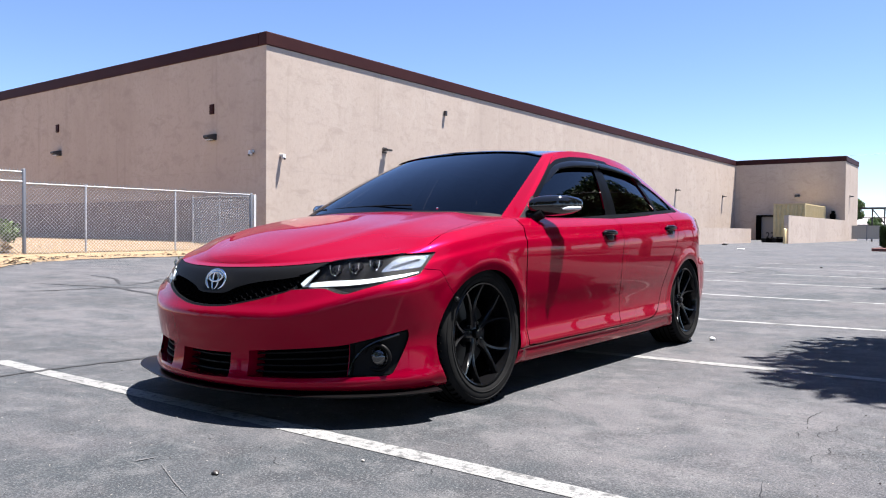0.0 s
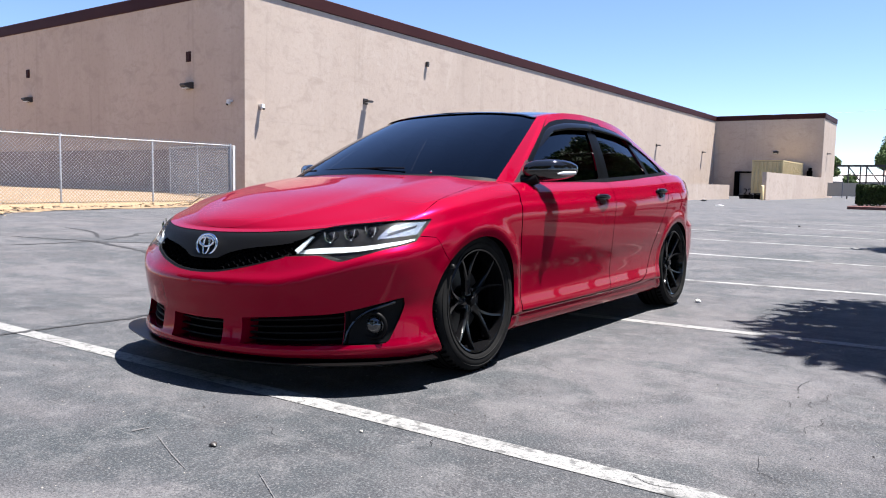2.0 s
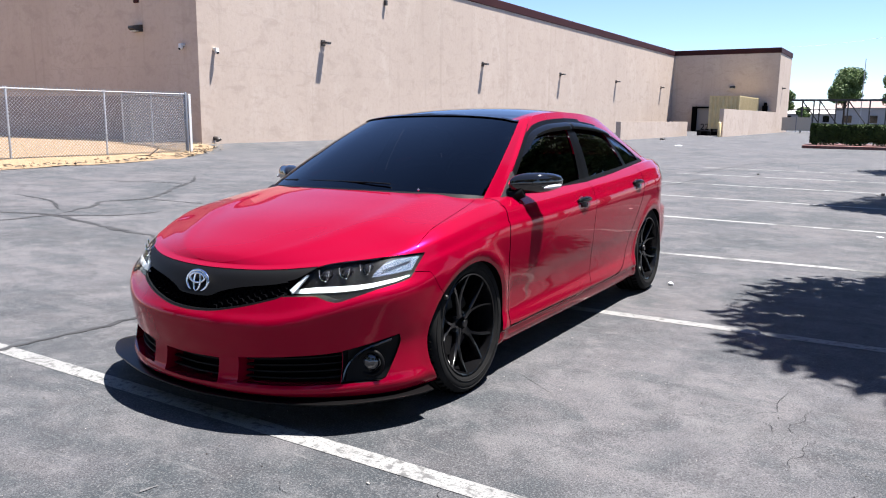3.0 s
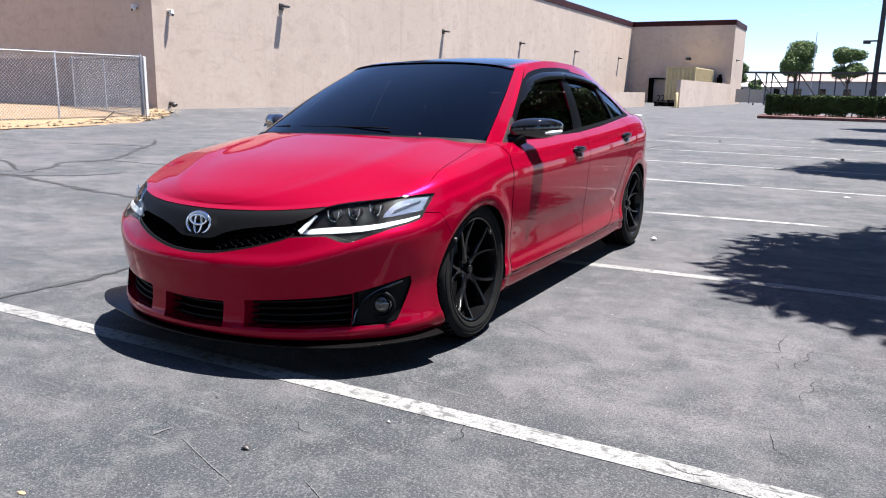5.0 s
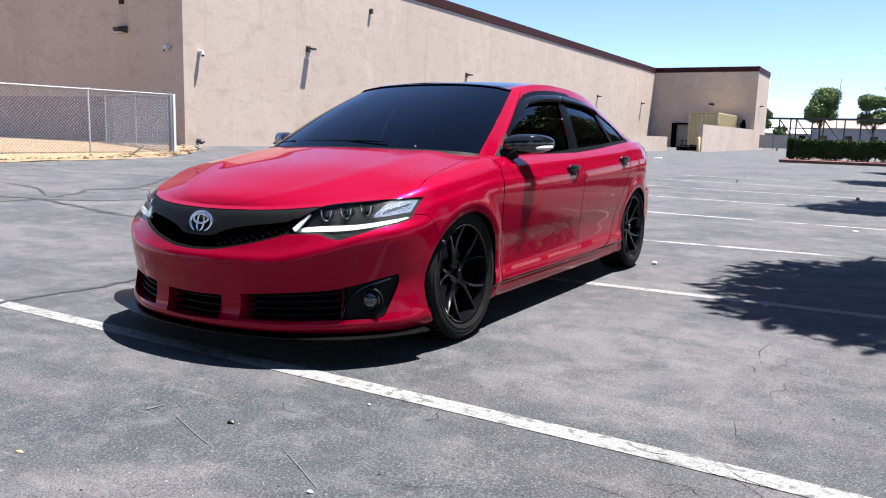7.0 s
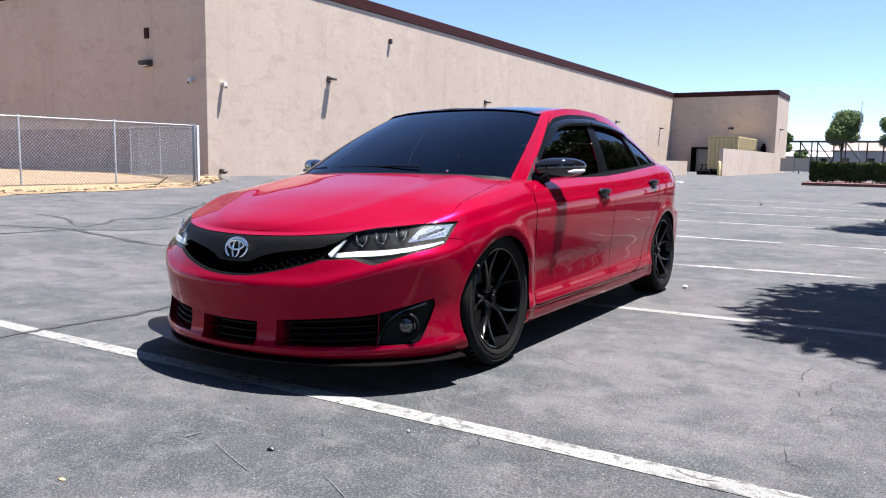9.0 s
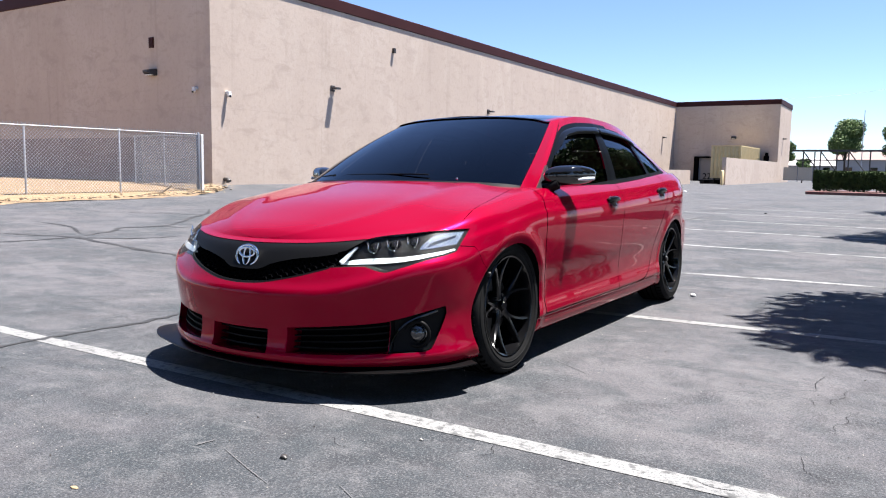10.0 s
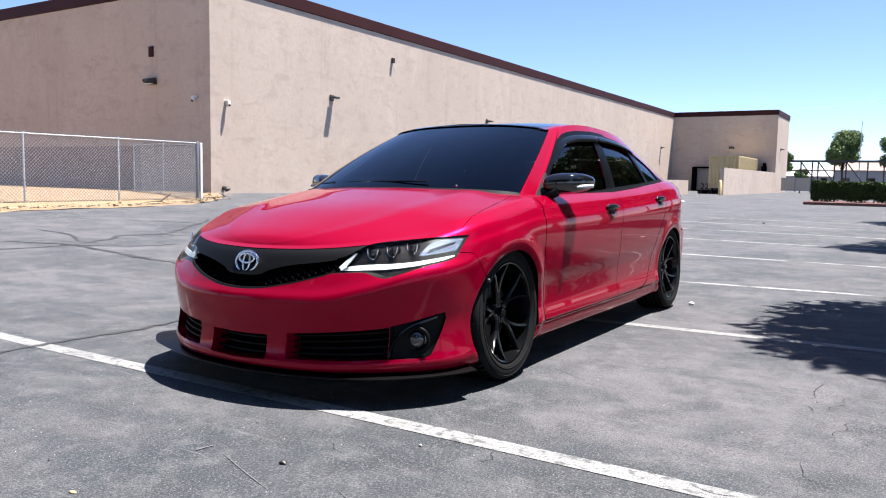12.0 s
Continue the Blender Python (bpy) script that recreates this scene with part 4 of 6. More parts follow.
# splitter: thin plate under the bumper, and side skirts lips
bm = bmesh.new()
lip = path_points([(-0.905, -0.37), (-0.935, -0.50), (-0.940, -0.61), (-0.80, -0.735), (-0.62, -0.815), (-0.33, -0.905), (0, -0.942), (0.185, -0.928), (0.394, -0.883), (0.638, -0.778), (0.789, -0.624), (0.877, -0.476), (0.909, -0.373)], 90)
rows = []
for x, y in lip:
    inner = (x * 0.82, y * 0.82 + 0.02)
    h = 0.130
    rows.append([bm.verts.new(p) for p in ((inner[0], inner[1], h + 0.014), (x * 0.995, y * 0.995, h + 0.004), (x, y, h + 0.002), (x, y, h - 0.003), (x * 0.995, y * 0.995, h - 0.005), (inner[0], inner[1], h - 0.004))])
grid_faces(bm, rows, True)
bm.faces.new(rows[0]), bm.faces.new(rows[-1][::-1])
bmesh.ops.recalc_face_normals(bm, faces=bm.faces)
part("splitter", bm, M_LIP, car, "thin black front splitter", smooth=40)
bm = boxed(-0.72, -0.55, 0.16, 0.72, 3.4, 0.22)
part("underbody", bm, M_GAP, car, "black underbody")


# ---- wheels ----
def wheel(wy, s):
    hub = new("wheel")
    hub.parent = car
    hub.location = (s * 0.770, wy, 0.330)
    hub.rotation_euler = (0, radians(-2.0 * s), 0)
    hub.scale = (s, 1, 1)
    tagged(hub, "black multi-spoke alloy wheel with low-profile tyre")
    bm = bmesh.new()
    lathe(bm, [(0.236, 0.088), (0.246, 0.102), (0.262, 0.110), (0.285, 0.112), (0.305, 0.108), (0.318, 0.098), (0.3255, 0.084), (0.3285, 0.06), (0.330, 0.0), (0.3285, -0.07), (0.318, -0.105), (0.28, -0.115), (0.24, -0.10)], 96)
    tyre = part("tyre", bm, M_RUBBER, hub, "black low-profile tyre", smooth=40)
    # raised near-black rings and bars stand in for shade in the tread grooves
    for a in (0.055, 0.018, -0.018, -0.055):
        bm = bmesh.new()
        lathe(bm, [(0.3297, a - 0.004), (0.3312, a - 0.004), (0.3312, a + 0.004), (0.3297, a + 0.004)], 72)
        part("groove_shade_ring", bm, M_GAP, hub, smooth=40)
    bm = bmesh.new()
    for k in range(60):
        w = 2 * math.pi * k / 60
        for a0, a1 in ((0.066, 0.096), (-0.096, -0.066)):
            vs = box(bm, a0, -0.0035, 0.3215 if a0 > 0 else 0.3215, a1, 0.0035, 0.3305)
            bmesh.ops.rotate(bm, verts=vs, cent=(0, 0, 0), matrix=Matrix.Rotation(w, 3, "X") @ Matrix.Rotation(0.25, 3, "Z"))
    tagged(part("tread_pattern", bm, M_GAP, hub), kind="stuff")
    for r in (0.268, 0.302):
        bm = bmesh.new()
        lathe(bm, [(r - 0.002, 0.1095 if r < 0.3 else 0.1085), (r, 0.1135 if r < 0.3 else 0.1115), (r + 0.002, 0.1095 if r < 0.3 else 0.1075)], 72)
        part("sidewall_rib", bm, M_RUBBER, hub, smooth=60)
    bm = bmesh.new()
    lathe(bm, [(0.243, 0.092), (0.246, 0.100), (0.241, 0.106), (0.234, 0.103), (0.230, 0.085), (0.224, 0.06), (0.215, -0.02), (0.225, -0.09), (0.243, -0.10)], 96)
    rim = part("rim", bm, M_RIM, hub, "gloss black rim", smooth=40)
    bm = bmesh.new()
    lathe(bm, [(0.0, 0.078), (0.018, 0.078), (0.022, 0.072), (0.024, 0.052), (0.052, 0.048), (0.062, 0.030), (0.074, -0.03), (0.0, -0.03)], 48)
    part("hub", bm, M_RIM, hub, smooth=35)

    def arm(bm, a0, a1, r0, r1, w0, w1, x0, x1, t=0.03):
        """A tapered bar from one angle and radius to another."""
        rows = []
        for u in np.linspace(0, 1, 6):
            a, r, w = a0 + (a1 - a0) * u, r0 + (r1 - r0) * u, w0 + (w1 - w0) * u
            x = x0 + (x1 - x0) * u**1.4
            d, c = Vector((0, math.cos(a), math.sin(a))), Vector((0, -math.sin(a), math.cos(a)))
            p = d * r
            rows.append([bm.verts.new(p + c * e * w / 2 + Vector((x + h, 0, 0))) for e, h in ((-1, -t), (-1, -0.006), (-0.55, 0), (0.55, 0), (1, -0.006), (1, -t))])
        grid_faces(bm, rows, True)
        bm.faces.new(rows[0]), bm.faces.new(rows[-1][::-1])

    for k in range(5):
        bm = bmesh.new()
        a = 2 * math.pi * k / 5 + math.radians(103)
        for e in (-1, 1):
            arm(bm, a + e * 0.04, a + e * 0.315, 0.085, 0.237, 0.022, 0.014, 0.060, 0.096)
        arm(bm, a, a, 0.03, 0.100, 0.050, 0.036, 0.057, 0.062)
        bmesh.ops.recalc_face_normals(bm, faces=bm.faces)
        part("spoke", bm, M_RIM, hub, smooth=30)
        bm = bmesh.new()
        lathe(bm, [(0.0, 0.056), (0.007, 0.056), (0.0085, 0.052), (0.0085, 0.036)], 6)
        w = a + math.pi / 5
        bmesh.ops.translate(bm, vec=(0, 0.052 * math.cos(w), 0.052 * math.sin(w)), verts=bm.verts)
        part("lug_nut", bm, M_DISC, hub)
    bm = bmesh.new()
    lathe(bm, [(0.06, 0.0), (0.155, 0.0), (0.158, -0.004), (0.158, -0.024), (0.06, -0.024)], 64)
    part("brake_disc", bm, M_DISC, hub, smooth=35)
    bm = boxed(-0.045, -0.175, -0.075, 0.022, -0.105, 0.075, bevel=0.012)
    part("caliper", bm, M_CALIPER, hub, "dark red brake caliper")


M_CALIPER = material("caliper_paint", (0.06, 0.006, 0.006), rough=0.4)
for wy in (0.0, 2.776):
    for s in (1, -1):
        wheel(wy, s)


# ---- mirrors, handles, deflectors, wipers ----
def door_mirror(s):
    bm = bmesh.new()
    bmesh.ops.create_uvsphere(bm, u_segments=36, v_segments=20, radius=1.0)
    for v in bm.verts:
        x, y, z = v.co
        sq = lambda a, p: math.copysign(abs(a) ** p, a)
        taper = 1.0 - 0.16 * (x + 1) / 2
        v.co = Vector((s * (0.892 + 0.110 * sq(x, 0.75)), 0.635 + 0.085 * sq(y, 0.75) * taper + 0.085 * (x + 0.35), 0.965 + 0.060 * sq(z, 0.8) * taper + 0.006 * x))
    bmesh.ops.recalc_face_normals(bm, faces=bm.faces)
    m = part("door_mirror", bm, M_GLOSS, car, "gloss black door mirror with indicator strip", smooth=80)
    pts = [(s * (0.935 + 0.064 * u), 0.610 + 0.040 * u + 0.085 * u**3, 0.938 + 0.012 * u) for u in np.linspace(0.30, 1.0, 14)]
    bm = bmesh.new()
    tube(bm, pts, [0.003 + 0.0075 * min(1, 2 * u) for u in np.linspace(0.05, 1, 14)], 8)
    part("indicator", bm, M_DRL, m, "clear white indicator strip", smooth=60)
    bm = bmesh.new()
    tube(bm, [(s * 0.79, 0.56, 0.893), (s * 0.82, 0.57, 0.900), (s * 0.86, 0.58, 0.918)], [0.030, 0.028, 0.026], 14)
    part("mirror_foot", bm, M_TRIM, m, smooth=60)
    bm = bmesh.new()
    a, b2, c2 = Vector((0.772, 0.465, 0.886)), Vector((0.792, 0.66, 0.898)), Vector((0.738, 0.670, 1.020))
    tri = [Vector((s * p.x, p.y, p.z)) for p in (a, b2, c2)]
    out = Vector((s * 0.012, -0.002, 0.004))
    up = [bm.verts.new(p + out) for p in tri]
    dn = [bm.verts.new(p - out) for p in tri]
    bm.faces.new(up), bm.faces.new(dn[::-1])
    for k in range(3):
        bm.faces.new((up[k], up[(k + 1) % 3], dn[(k + 1) % 3], dn[k]))
    bmesh.ops.recalc_face_normals(bm, faces=bm.faces)
    part("mirror_sail", bm, M_SAIL, m, "grey corner panel")


M_SAIL = material("grey_sail_plastic", (0.03, 0.03, 0.033), rough=0.25)
mirrored(door_mirror)


M_SMOKED = material("smoked_plastic", (0.004, 0.004, 0.0045), rough=0.12, spec=0.16)


def door_handle(s, y, z):
    p, n = side_at(y, z, s)
    handle = new("door_handle")
    handle.parent = car
    handle.matrix_local = Matrix.Translation(p) @ n.to_track_quat("X", "Z").to_matrix().to_4x4()
    tagged(handle, "gloss black pull handle over a cup coloured as shaded")
    bm = bmesh.new()
    bmesh.ops.create_uvsphere(bm, u_segments=24, v_segments=12, radius=1.0)
    for v in bm.verts:
        v.co = Vector((0.001 + 0.004 * v.co.x, 0.050 * v.co.y - s * 0.005, 0.040 * v.co.z))
    part("cup", bm, M_CUP_SHADE, handle, smooth=60)
    bm = bmesh.new()
    pts = [(0.004, -0.085, 0.006), (0.014, -0.068, 0.006), (0.018, -0.03, 0.007), (0.018, 0.03, 0.007), (0.015, 0.068, 0.006), (0.004, 0.085, 0.006)]
    tube(bm, path_points(pts, 18), [0.008 + 0.010 * math.sin(math.pi * u) ** 0.5 for u in np.linspace(0.02, 0.98, 18)], 10)
    part("pull_bar", bm, M_SMOKED, handle, smooth=60)


# darker red than the body: the cup's shade is in its colour
M_CUP_SHADE = material("shaded_cup", (0.05, 0.004, 0.006), rough=0.3, coat=0.5)
for s in (1, -1):
    door_handle(s, 1.33, 0.812)
    door_handle(s, 2.37, 0.862)


def on_cabin(u, v, out=0.0):
    """A point of the cabin's side at u along and v up, moved outwards."""
    k = min(max(u * PER, 0), len(UU) - 1.001)
    i, f = int(k), k - int(k)
    a = BELT[i] * (1 - f) + BELT[i + 1] * f
    b = ROOF[i] * (1 - f) + ROOF[i + 1] * f
    p = a + (b - a) * v
    return Vector((p[0] + out + 0.016 * 4 * v * (1 - v), p[1], p[2] + out * 0.4))


def deflector(s, u0, u1, name):
    """A smoked rain deflector along the top of a side window."""
    bm = bmesh.new()
    rows = []
    for u in np.linspace(u0, u1, 26):
        e = min(1.0, (u - u0) / 0.15 + 0.25, (u1 - u) / 0.15 + 0.25)
        hi = float(np.interp(u, UU, LIGHT))
        lo = hi - 0.11 * e if u > 5.2 else hi - 0.11 * e - (5.2 - u) * 0.55
        ring = []
        for v, d in ((hi + 0.02, 0.004), (hi - 0.01, 0.020 * e + 0.002), (lo + 0.03, 0.024 * e + 0.002), (lo, 0.020 * e + 0.002), (lo + 0.01, 0.014 * e)):
            p = on_cabin(u, v, d)
            ring.append(bm.verts.new((s * p.x, p.y, p.z)))
        rows.append(ring)
    grid_faces(bm, rows, True)
    bm.faces.new(rows[0]), bm.faces.new(rows[-1][::-1])
    bmesh.ops.recalc_face_normals(bm, faces=bm.faces)
    part(name, bm, M_SMOKED, car, "smoked black rain deflector", smooth=45)


for s in (1, -1):
    deflector(s, 4.85, 7.45, "front_deflector")
    deflector(s, 7.55, 9.6, "rear_deflector")
bm = bmesh.new()
for pts in ([(-0.50, 0.265, 0.950), (-0.25, 0.205, 0.962), (0.10, 0.18, 0.966), (0.28, 0.185, 0.964)],):
    tube(bm, path_points(pts, 16), 0.0045, 6)
part("wiper", bm, M_TRIM, car, "black wiper blade", smooth=60)
bm = bmesh.new()
tube(bm, path_points([(-0.66, 0.365, 0.938), (-0.55, 0.29, 0.948), (-0.42, 0.24, 0.957)], 10), 0.009, 6)
part("wiper", bm, M_TRIM, car, "black wiper blade", smooth=60)
bm = bmesh.new()
bmesh.ops.create_uvsphere(bm, u_segments=12, v_segments=8, radius=0.0065)
bmesh.ops.translate(bm, vec=(0.47, 0.165, 0.942), verts=bm.verts)
part("washer_nozzle", bm, M_SILVER, car)
p, n = side_at(-0.243, 0.512)
bm = bmesh.new()
lathe(bm, [(0.0, 0.012), (0.008, 0.011), (0.011, 0.004), (0.011, -0.004)], 12)
bmesh.ops.translate(bm, vec=p, verts=bm.verts)
part("fender_screw", bm, M_DISC, car, "loose black fastener", smooth=50)


def tail_lamp(s):
    bm = bmesh.new()
    rows = []
    for y in np.linspace(3.14, 3.44, 16):
        u = (y - 3.14) / 0.30
        lo, hi = 0.86 - 0.06 * u, 0.90 + 0.075 * min(1, u * 2.2)
        rows.append([bm.verts.new(q[0] + q[1] * 0.006) for q in (side_at(y, z, s) for z in np.linspace(lo, hi, 8))])
    grid_faces(bm, rows)
    bmesh.ops.recalc_face_normals(bm, faces=bm.faces)
    part("tail_lamp", bm, M_SMOKE, car, "dark red tail lamp", smooth=60)


mirrored(tail_lamp)
M_INNER = material("dark_interior", (0.010, 0.010, 0.011), rough=0.8, spec=0.05)
# dashboard, seats and steering wheel behind the dark glass
part("dashboard", boxed(-0.66, 0.50, 0.84, 0.66, 0.84, 0.955, bevel=0.04), M_INNER, car, "dark dashboard")
bm = ring_at((0.36, 0.92, 0.945), (0, 1, 0.45), 0.18, 0.015)
part("steering_wheel", bm, M_INNER, car, "dark steering wheel", smooth=60)
for x in (-0.36, 0.36):
    bm = bmesh.new()
    box(bm, x - 0.25, 1.15, 0.35, x + 0.25, 1.65, 0.55, 0.06)
    box(bm, x - 0.24, 1.55, 0.50, x + 0.24, 1.72, 1.05, 0.06)
    box(bm, x - 0.12, 1.60, 1.08, x + 0.12, 1.70, 1.24, 0.04)
    part("front_seat", bm, M_INNER, car, "dark front seat")


# ---- fittings on the building ----
def wall_lamp(name, at, out, label, head=(0.16, 0.27, 0.09), arm=0.04, group="wall lamps"):
    """A box lamp on a short arm; out: the way it faces."""
    lamp = thing(name, label, "wall lamp", group=group)
    d = Vector(out)
    lamp.matrix_world = Matrix.Translation(at) @ d.to_track_quat("Y", "Z").to_matrix().to_4x4()
    part("back_plate", boxed(-0.13, 0, -0.13, 0.13, 0.05, 0.13, bevel=0.01), M_IRON, lamp)
    part("arm", boxed(-0.04, 0.05, -0.03, 0.04, 0.05 + arm, 0.03), M_IRON, lamp)
    bm = boxed(-head[0], 0.05 + arm, -head[2] / 2, head[0], 0.05 + arm + head[1], head[2] / 2, bevel=0.015)
    part("head", bm, M_IRON, lamp, "dark bronze lamp head")
    part("diffuser", boxed(-head[0] * 0.8, 0.09 + arm, -head[2] / 2 - 0.012, head[0] * 0.8, 0.01 + arm + head[1], -head[2] / 2), M_WHITE, lamp)
    return lamp


for y in (24.47, 38.85, 50.45, 62.45, 75.9):
    wall_lamp("wall_lamp", (CX, y, 4.42), (1, 0, 0), "dark bronze box lamp on the stucco wall")
wall_lamp("wall_lamp", (FX, 82.9, 4.49), (1, 0, 0), "dark bronze box lamp on the stucco wall")


def wedge_lamp(at, out, label):
    lamp = thing("wedge_lamp", label, "wall lamp", group="wedge lamps")
    lamp.matrix_world = Matrix.Translation(at) @ Vector(out).to_track_quat("Y", "Z").to_matrix().to_4x4()
    bm = bmesh.new()
    rows = []
    for y, w, h0, h1 in ((0.0, 0.24, -0.13, 0.13), (0.12, 0.24, -0.12, 0.12), (0.30, 0.20, -0.05, 0.08), (0.38, 0.14, -0.02, 0.04)):
        rows.append([bm.verts.new((x * w, y, z)) for x, z in ((-1, h0), (1, h0), (1, h1), (-1, h1))])
    grid_faces(bm, rows, True)
    bm.faces.new(rows[0]), bm.faces.new(rows[-1][::-1])
    bmesh.ops.recalc_face_normals(bm, faces=bm.faces)
    part("housing", bm, M_IRON, lamp)
    part("diffuser", boxed(-0.17, 0.10, -0.125, 0.17, 0.26, -0.095), M_WHITE, lamp)


wedge_lamp((-25.96, CY, 4.52), (0, -1, 0), "dark wedge-shaped lamp on the shaded wall")
wedge_lamp((-38.54, CY, 4.55), (0, -1, 0), "dark wedge-shaped lamp on the shaded wall")
wedge_lamp((-16.66, FY, 4.55), (0, -1, 0), "small wedge-shaped lamp over the dock")
for x, z in ((-26.0, 5.66), (-38.65, 5.81)):
    vent = thing("wall_vent", "rust-brown louvred vent set in the stucco wall", "vent", group="wall vents")
    part("frame", boxed(x - 0.13, CY - 0.05, z - 0.20, x + 0.13, CY, z + 0.20, bevel=0.008), M_BROWN, vent)
    for k in range(5):
        part("slat", boxed(x - 0.11, CY - 0.07, z - 0.17 + k * 0.075, x + 0.11, CY - 0.05, z - 0.13 + k * 0.075), M_BROWN, vent)
scupper = thing("wall_scupper", "small dark drain outlet high on the wall", "drain")
part("spout", boxed(CX, 28.94, 6.56, CX + 0.14, 29.10, 6.80, bevel=0.02), M_IRON, scupper)


def camera_ball(at, out):
    cctv = thing("security_camera", "white security camera on a wall bracket", "camera", group="security cameras")
    cctv.matrix_world = Matrix.Translation(at) @ Vector(out).to_track_quat("Y", "Z").to_matrix().to_4x4()
    part("bracket", boxed(-0.07, 0, -0.02, 0.07, 0.20, 0.07, bevel=0.012), M_WHITE, cctv)
    bm = bmesh.new()
    bmesh.ops.create_uvsphere(bm, u_segments=16, v_segments=10, radius=0.085)
    bmesh.ops.translate(bm, vec=(0, 0.15, -0.07), verts=bm.verts)
    part("dome", bm, M_WHITE, cctv, smooth=60)
    bm = bmesh.new()
    bmesh.ops.create_uvsphere(bm, u_segments=12, v_segments=8, radius=0.05)
    bmesh.ops.translate(bm, vec=(0, 0.20, -0.11), verts=bm.verts)
    part("lens", bm, M_GLOSS, cctv, smooth=60)


camera_ball((CX, 18.38, 3.66), (1, 0, 0))
camera_ball((-23.44, CY, 3.78), (0, -1, 0))
valve = thing("pipe_outlet", "dark capped pipe outlet near the foot of the wall", "pipe")
bm = bmesh.new()
tube(bm, [(CX, 18.22, 0.44), (CX + 0.20, 18.22, 0.42), (CX + 0.24, 18.22, 0.36)], [0.07, 0.09, 0.11], 14)
part("cap", bm, M_IRON, valve, smooth=50)
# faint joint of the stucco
# flat grey band, darker than the stucco above it
solid("trim_lower_band", boxed(-66, CY - 0.003, 0.0, -26.8, CY, 2.02), M_LOWER_BAND, "dark grey lower band of the shaded wall", "wall band", kind="structure")
solid("trim_joint_east", boxed(CX, CY, 3.12, CX + 0.0015, FY, 3.132), M_JOINT, "faint horizontal joint in the stucco", "joint", kind="structure")
solid("trim_joint_south", boxed(-66, CY - 0.0015, 3.12, CX, CY, 3.132), M_JOINT, "faint horizontal joint in the stucco", "joint", kind="structure")

# ---- loading dock ----
wall("wall_dock", FX - 0.3, 56.5, FX, FY, 2.09, "tan stucco screen wall of the loading dock")
wall("wall_ramp", -15.4, 42.0, -15.1, 57.2, 1.12, "low tan stucco wall beside the dock ramp")
door = thing("dock_door", "pale roll-up dock door with black seals and a number", "door")
part("panel", boxed(-20.0, FY - 0.06, -0.2, -18.2, FY - 0.01, 2.50), M_DOCK, door, "pale grey roll-up panel")
for x in (-20.45, -18.2):
    part("seal", boxed(x, FY - 0.45, -0.2, x + 0.45, FY, 2.62, bevel=0.03), M_GAP, door, "black rubber seal")
part("seal", boxed(-20.0, FY - 0.40, 2.46, -18.2, FY, 2.62, bevel=0.03), M_GAP, door, "black rubber seal")
part("bumper", boxed(-20.2, FY - 0.55, -0.3, -17.4, FY - 0.46, 0.18, bevel=0.02), M_GAP, door, "black dock bumper")
text = bpy.data.curves.new("number", "FONT")
text.body, text.size, text.extrude = "22", 0.90, 0.01
text.align_x = "CENTER"
word = new("number", text)
word.matrix_world = pose(-19.14, FY - 0.075, 0.25, 90, 0, 0)
bpy.context.view_layer.update()
shape = bpy.data.meshes.new_from_object(word.evaluated_get(bpy.context.evaluated_depsgraph_get()))
shape.transform(word.matrix_world)
bpy.data.objects.remove(word)
shape.materials.clear()
part("number", shape, M_GAP, door, "black painted digits")
box_c = thing("shipping_container", "cream corrugated steel shipping container behind the dock wall", "container")
X0, X1, Y0, Y1, Z0, Z1 = -16.55, -13.95, 70.2, 79.8, 0.48, 3.42


def corrugated(a, b, axis, count):
    """A ribbed steel side between two corners."""
    bm = bmesh.new()
    rows = [[], []]
    n = count * 4
    for k in range(n + 1):
        u = k / n
        dip = 0.0 if k % 4 in (0, 1) else 0.09
        for row, z in zip(rows, (Z0 + 0.15, Z1 - 0.12)):
            row.append(bm.verts.new((a[0] + (b[0] - a[0]) * u - axis[0] * dip, a[1] + (b[1] - a[1]) * u - axis[1] * dip, z)))
    grid_faces(bm, rows)
    bmesh.ops.recalc_face_normals(bm, faces=bm.faces)
    return bm


part("end_wall", corrugated((X0 + 0.1, Y0), (X1 - 0.1, Y0), (0, -1), 7), M_CREAM, box_c)
part("side_wall", corrugated((X1, Y0 + 0.1), (X1, Y1), (1, 0), 26), M_CREAM, box_c)
part("side_wall", corrugated((X0, Y0 + 0.1), (X0, Y1), (-1, 0), 26), M_CREAM, box_c)
part("roof", boxed(X0, Y0, Z1 - 0.10, X1, Y1, Z1), M_CREAM, box_c)
part("floor", boxed(X0, Y0, Z0, X1, Y1, Z0 + 0.15), M_CREAM, box_c)
for x in (X0, X1 - 0.12):
    part("corner_post", boxed(x, Y0 - 0.02, Z0, x + 0.12, Y0 + 0.12, Z1 + 0.01), M_CREAM, box_c)
part("chassis", boxed(X0 + 0.4, Y0 + 0.3, 0.0, X1 - 0.4, Y1, Z0), M_IRON, box_c)
for y in (71.4, 72.6):
    bm = bmesh.new()
    tube(bm, [(X0 + 0.1, y, 0.5), (X1 - 0.1, y, 0.5)], 0.45, 16)
    part("axle_wheels", bm, M_RUBBER, box_c, smooth=50)
ledge = thing("dock_ledge", "black rubber-faced ledge at the foot of the dock", "dock bumper")
part("face", boxed(-14.65, 58.4, 0.1, -12.75, 58.7, 0.40, bevel=0.02), M_GAP, ledge)
for x in (-14.5, -13.75, -13.0):
    part("bumper", boxed(x - 0.14, 58.3, 0.14, x + 0.14, 58.4, 0.42, bevel=0.02), M_RUBBER, ledge)
pad = thing("dock_seal", "black dock seal standing against the shaded wall", "dock seal")
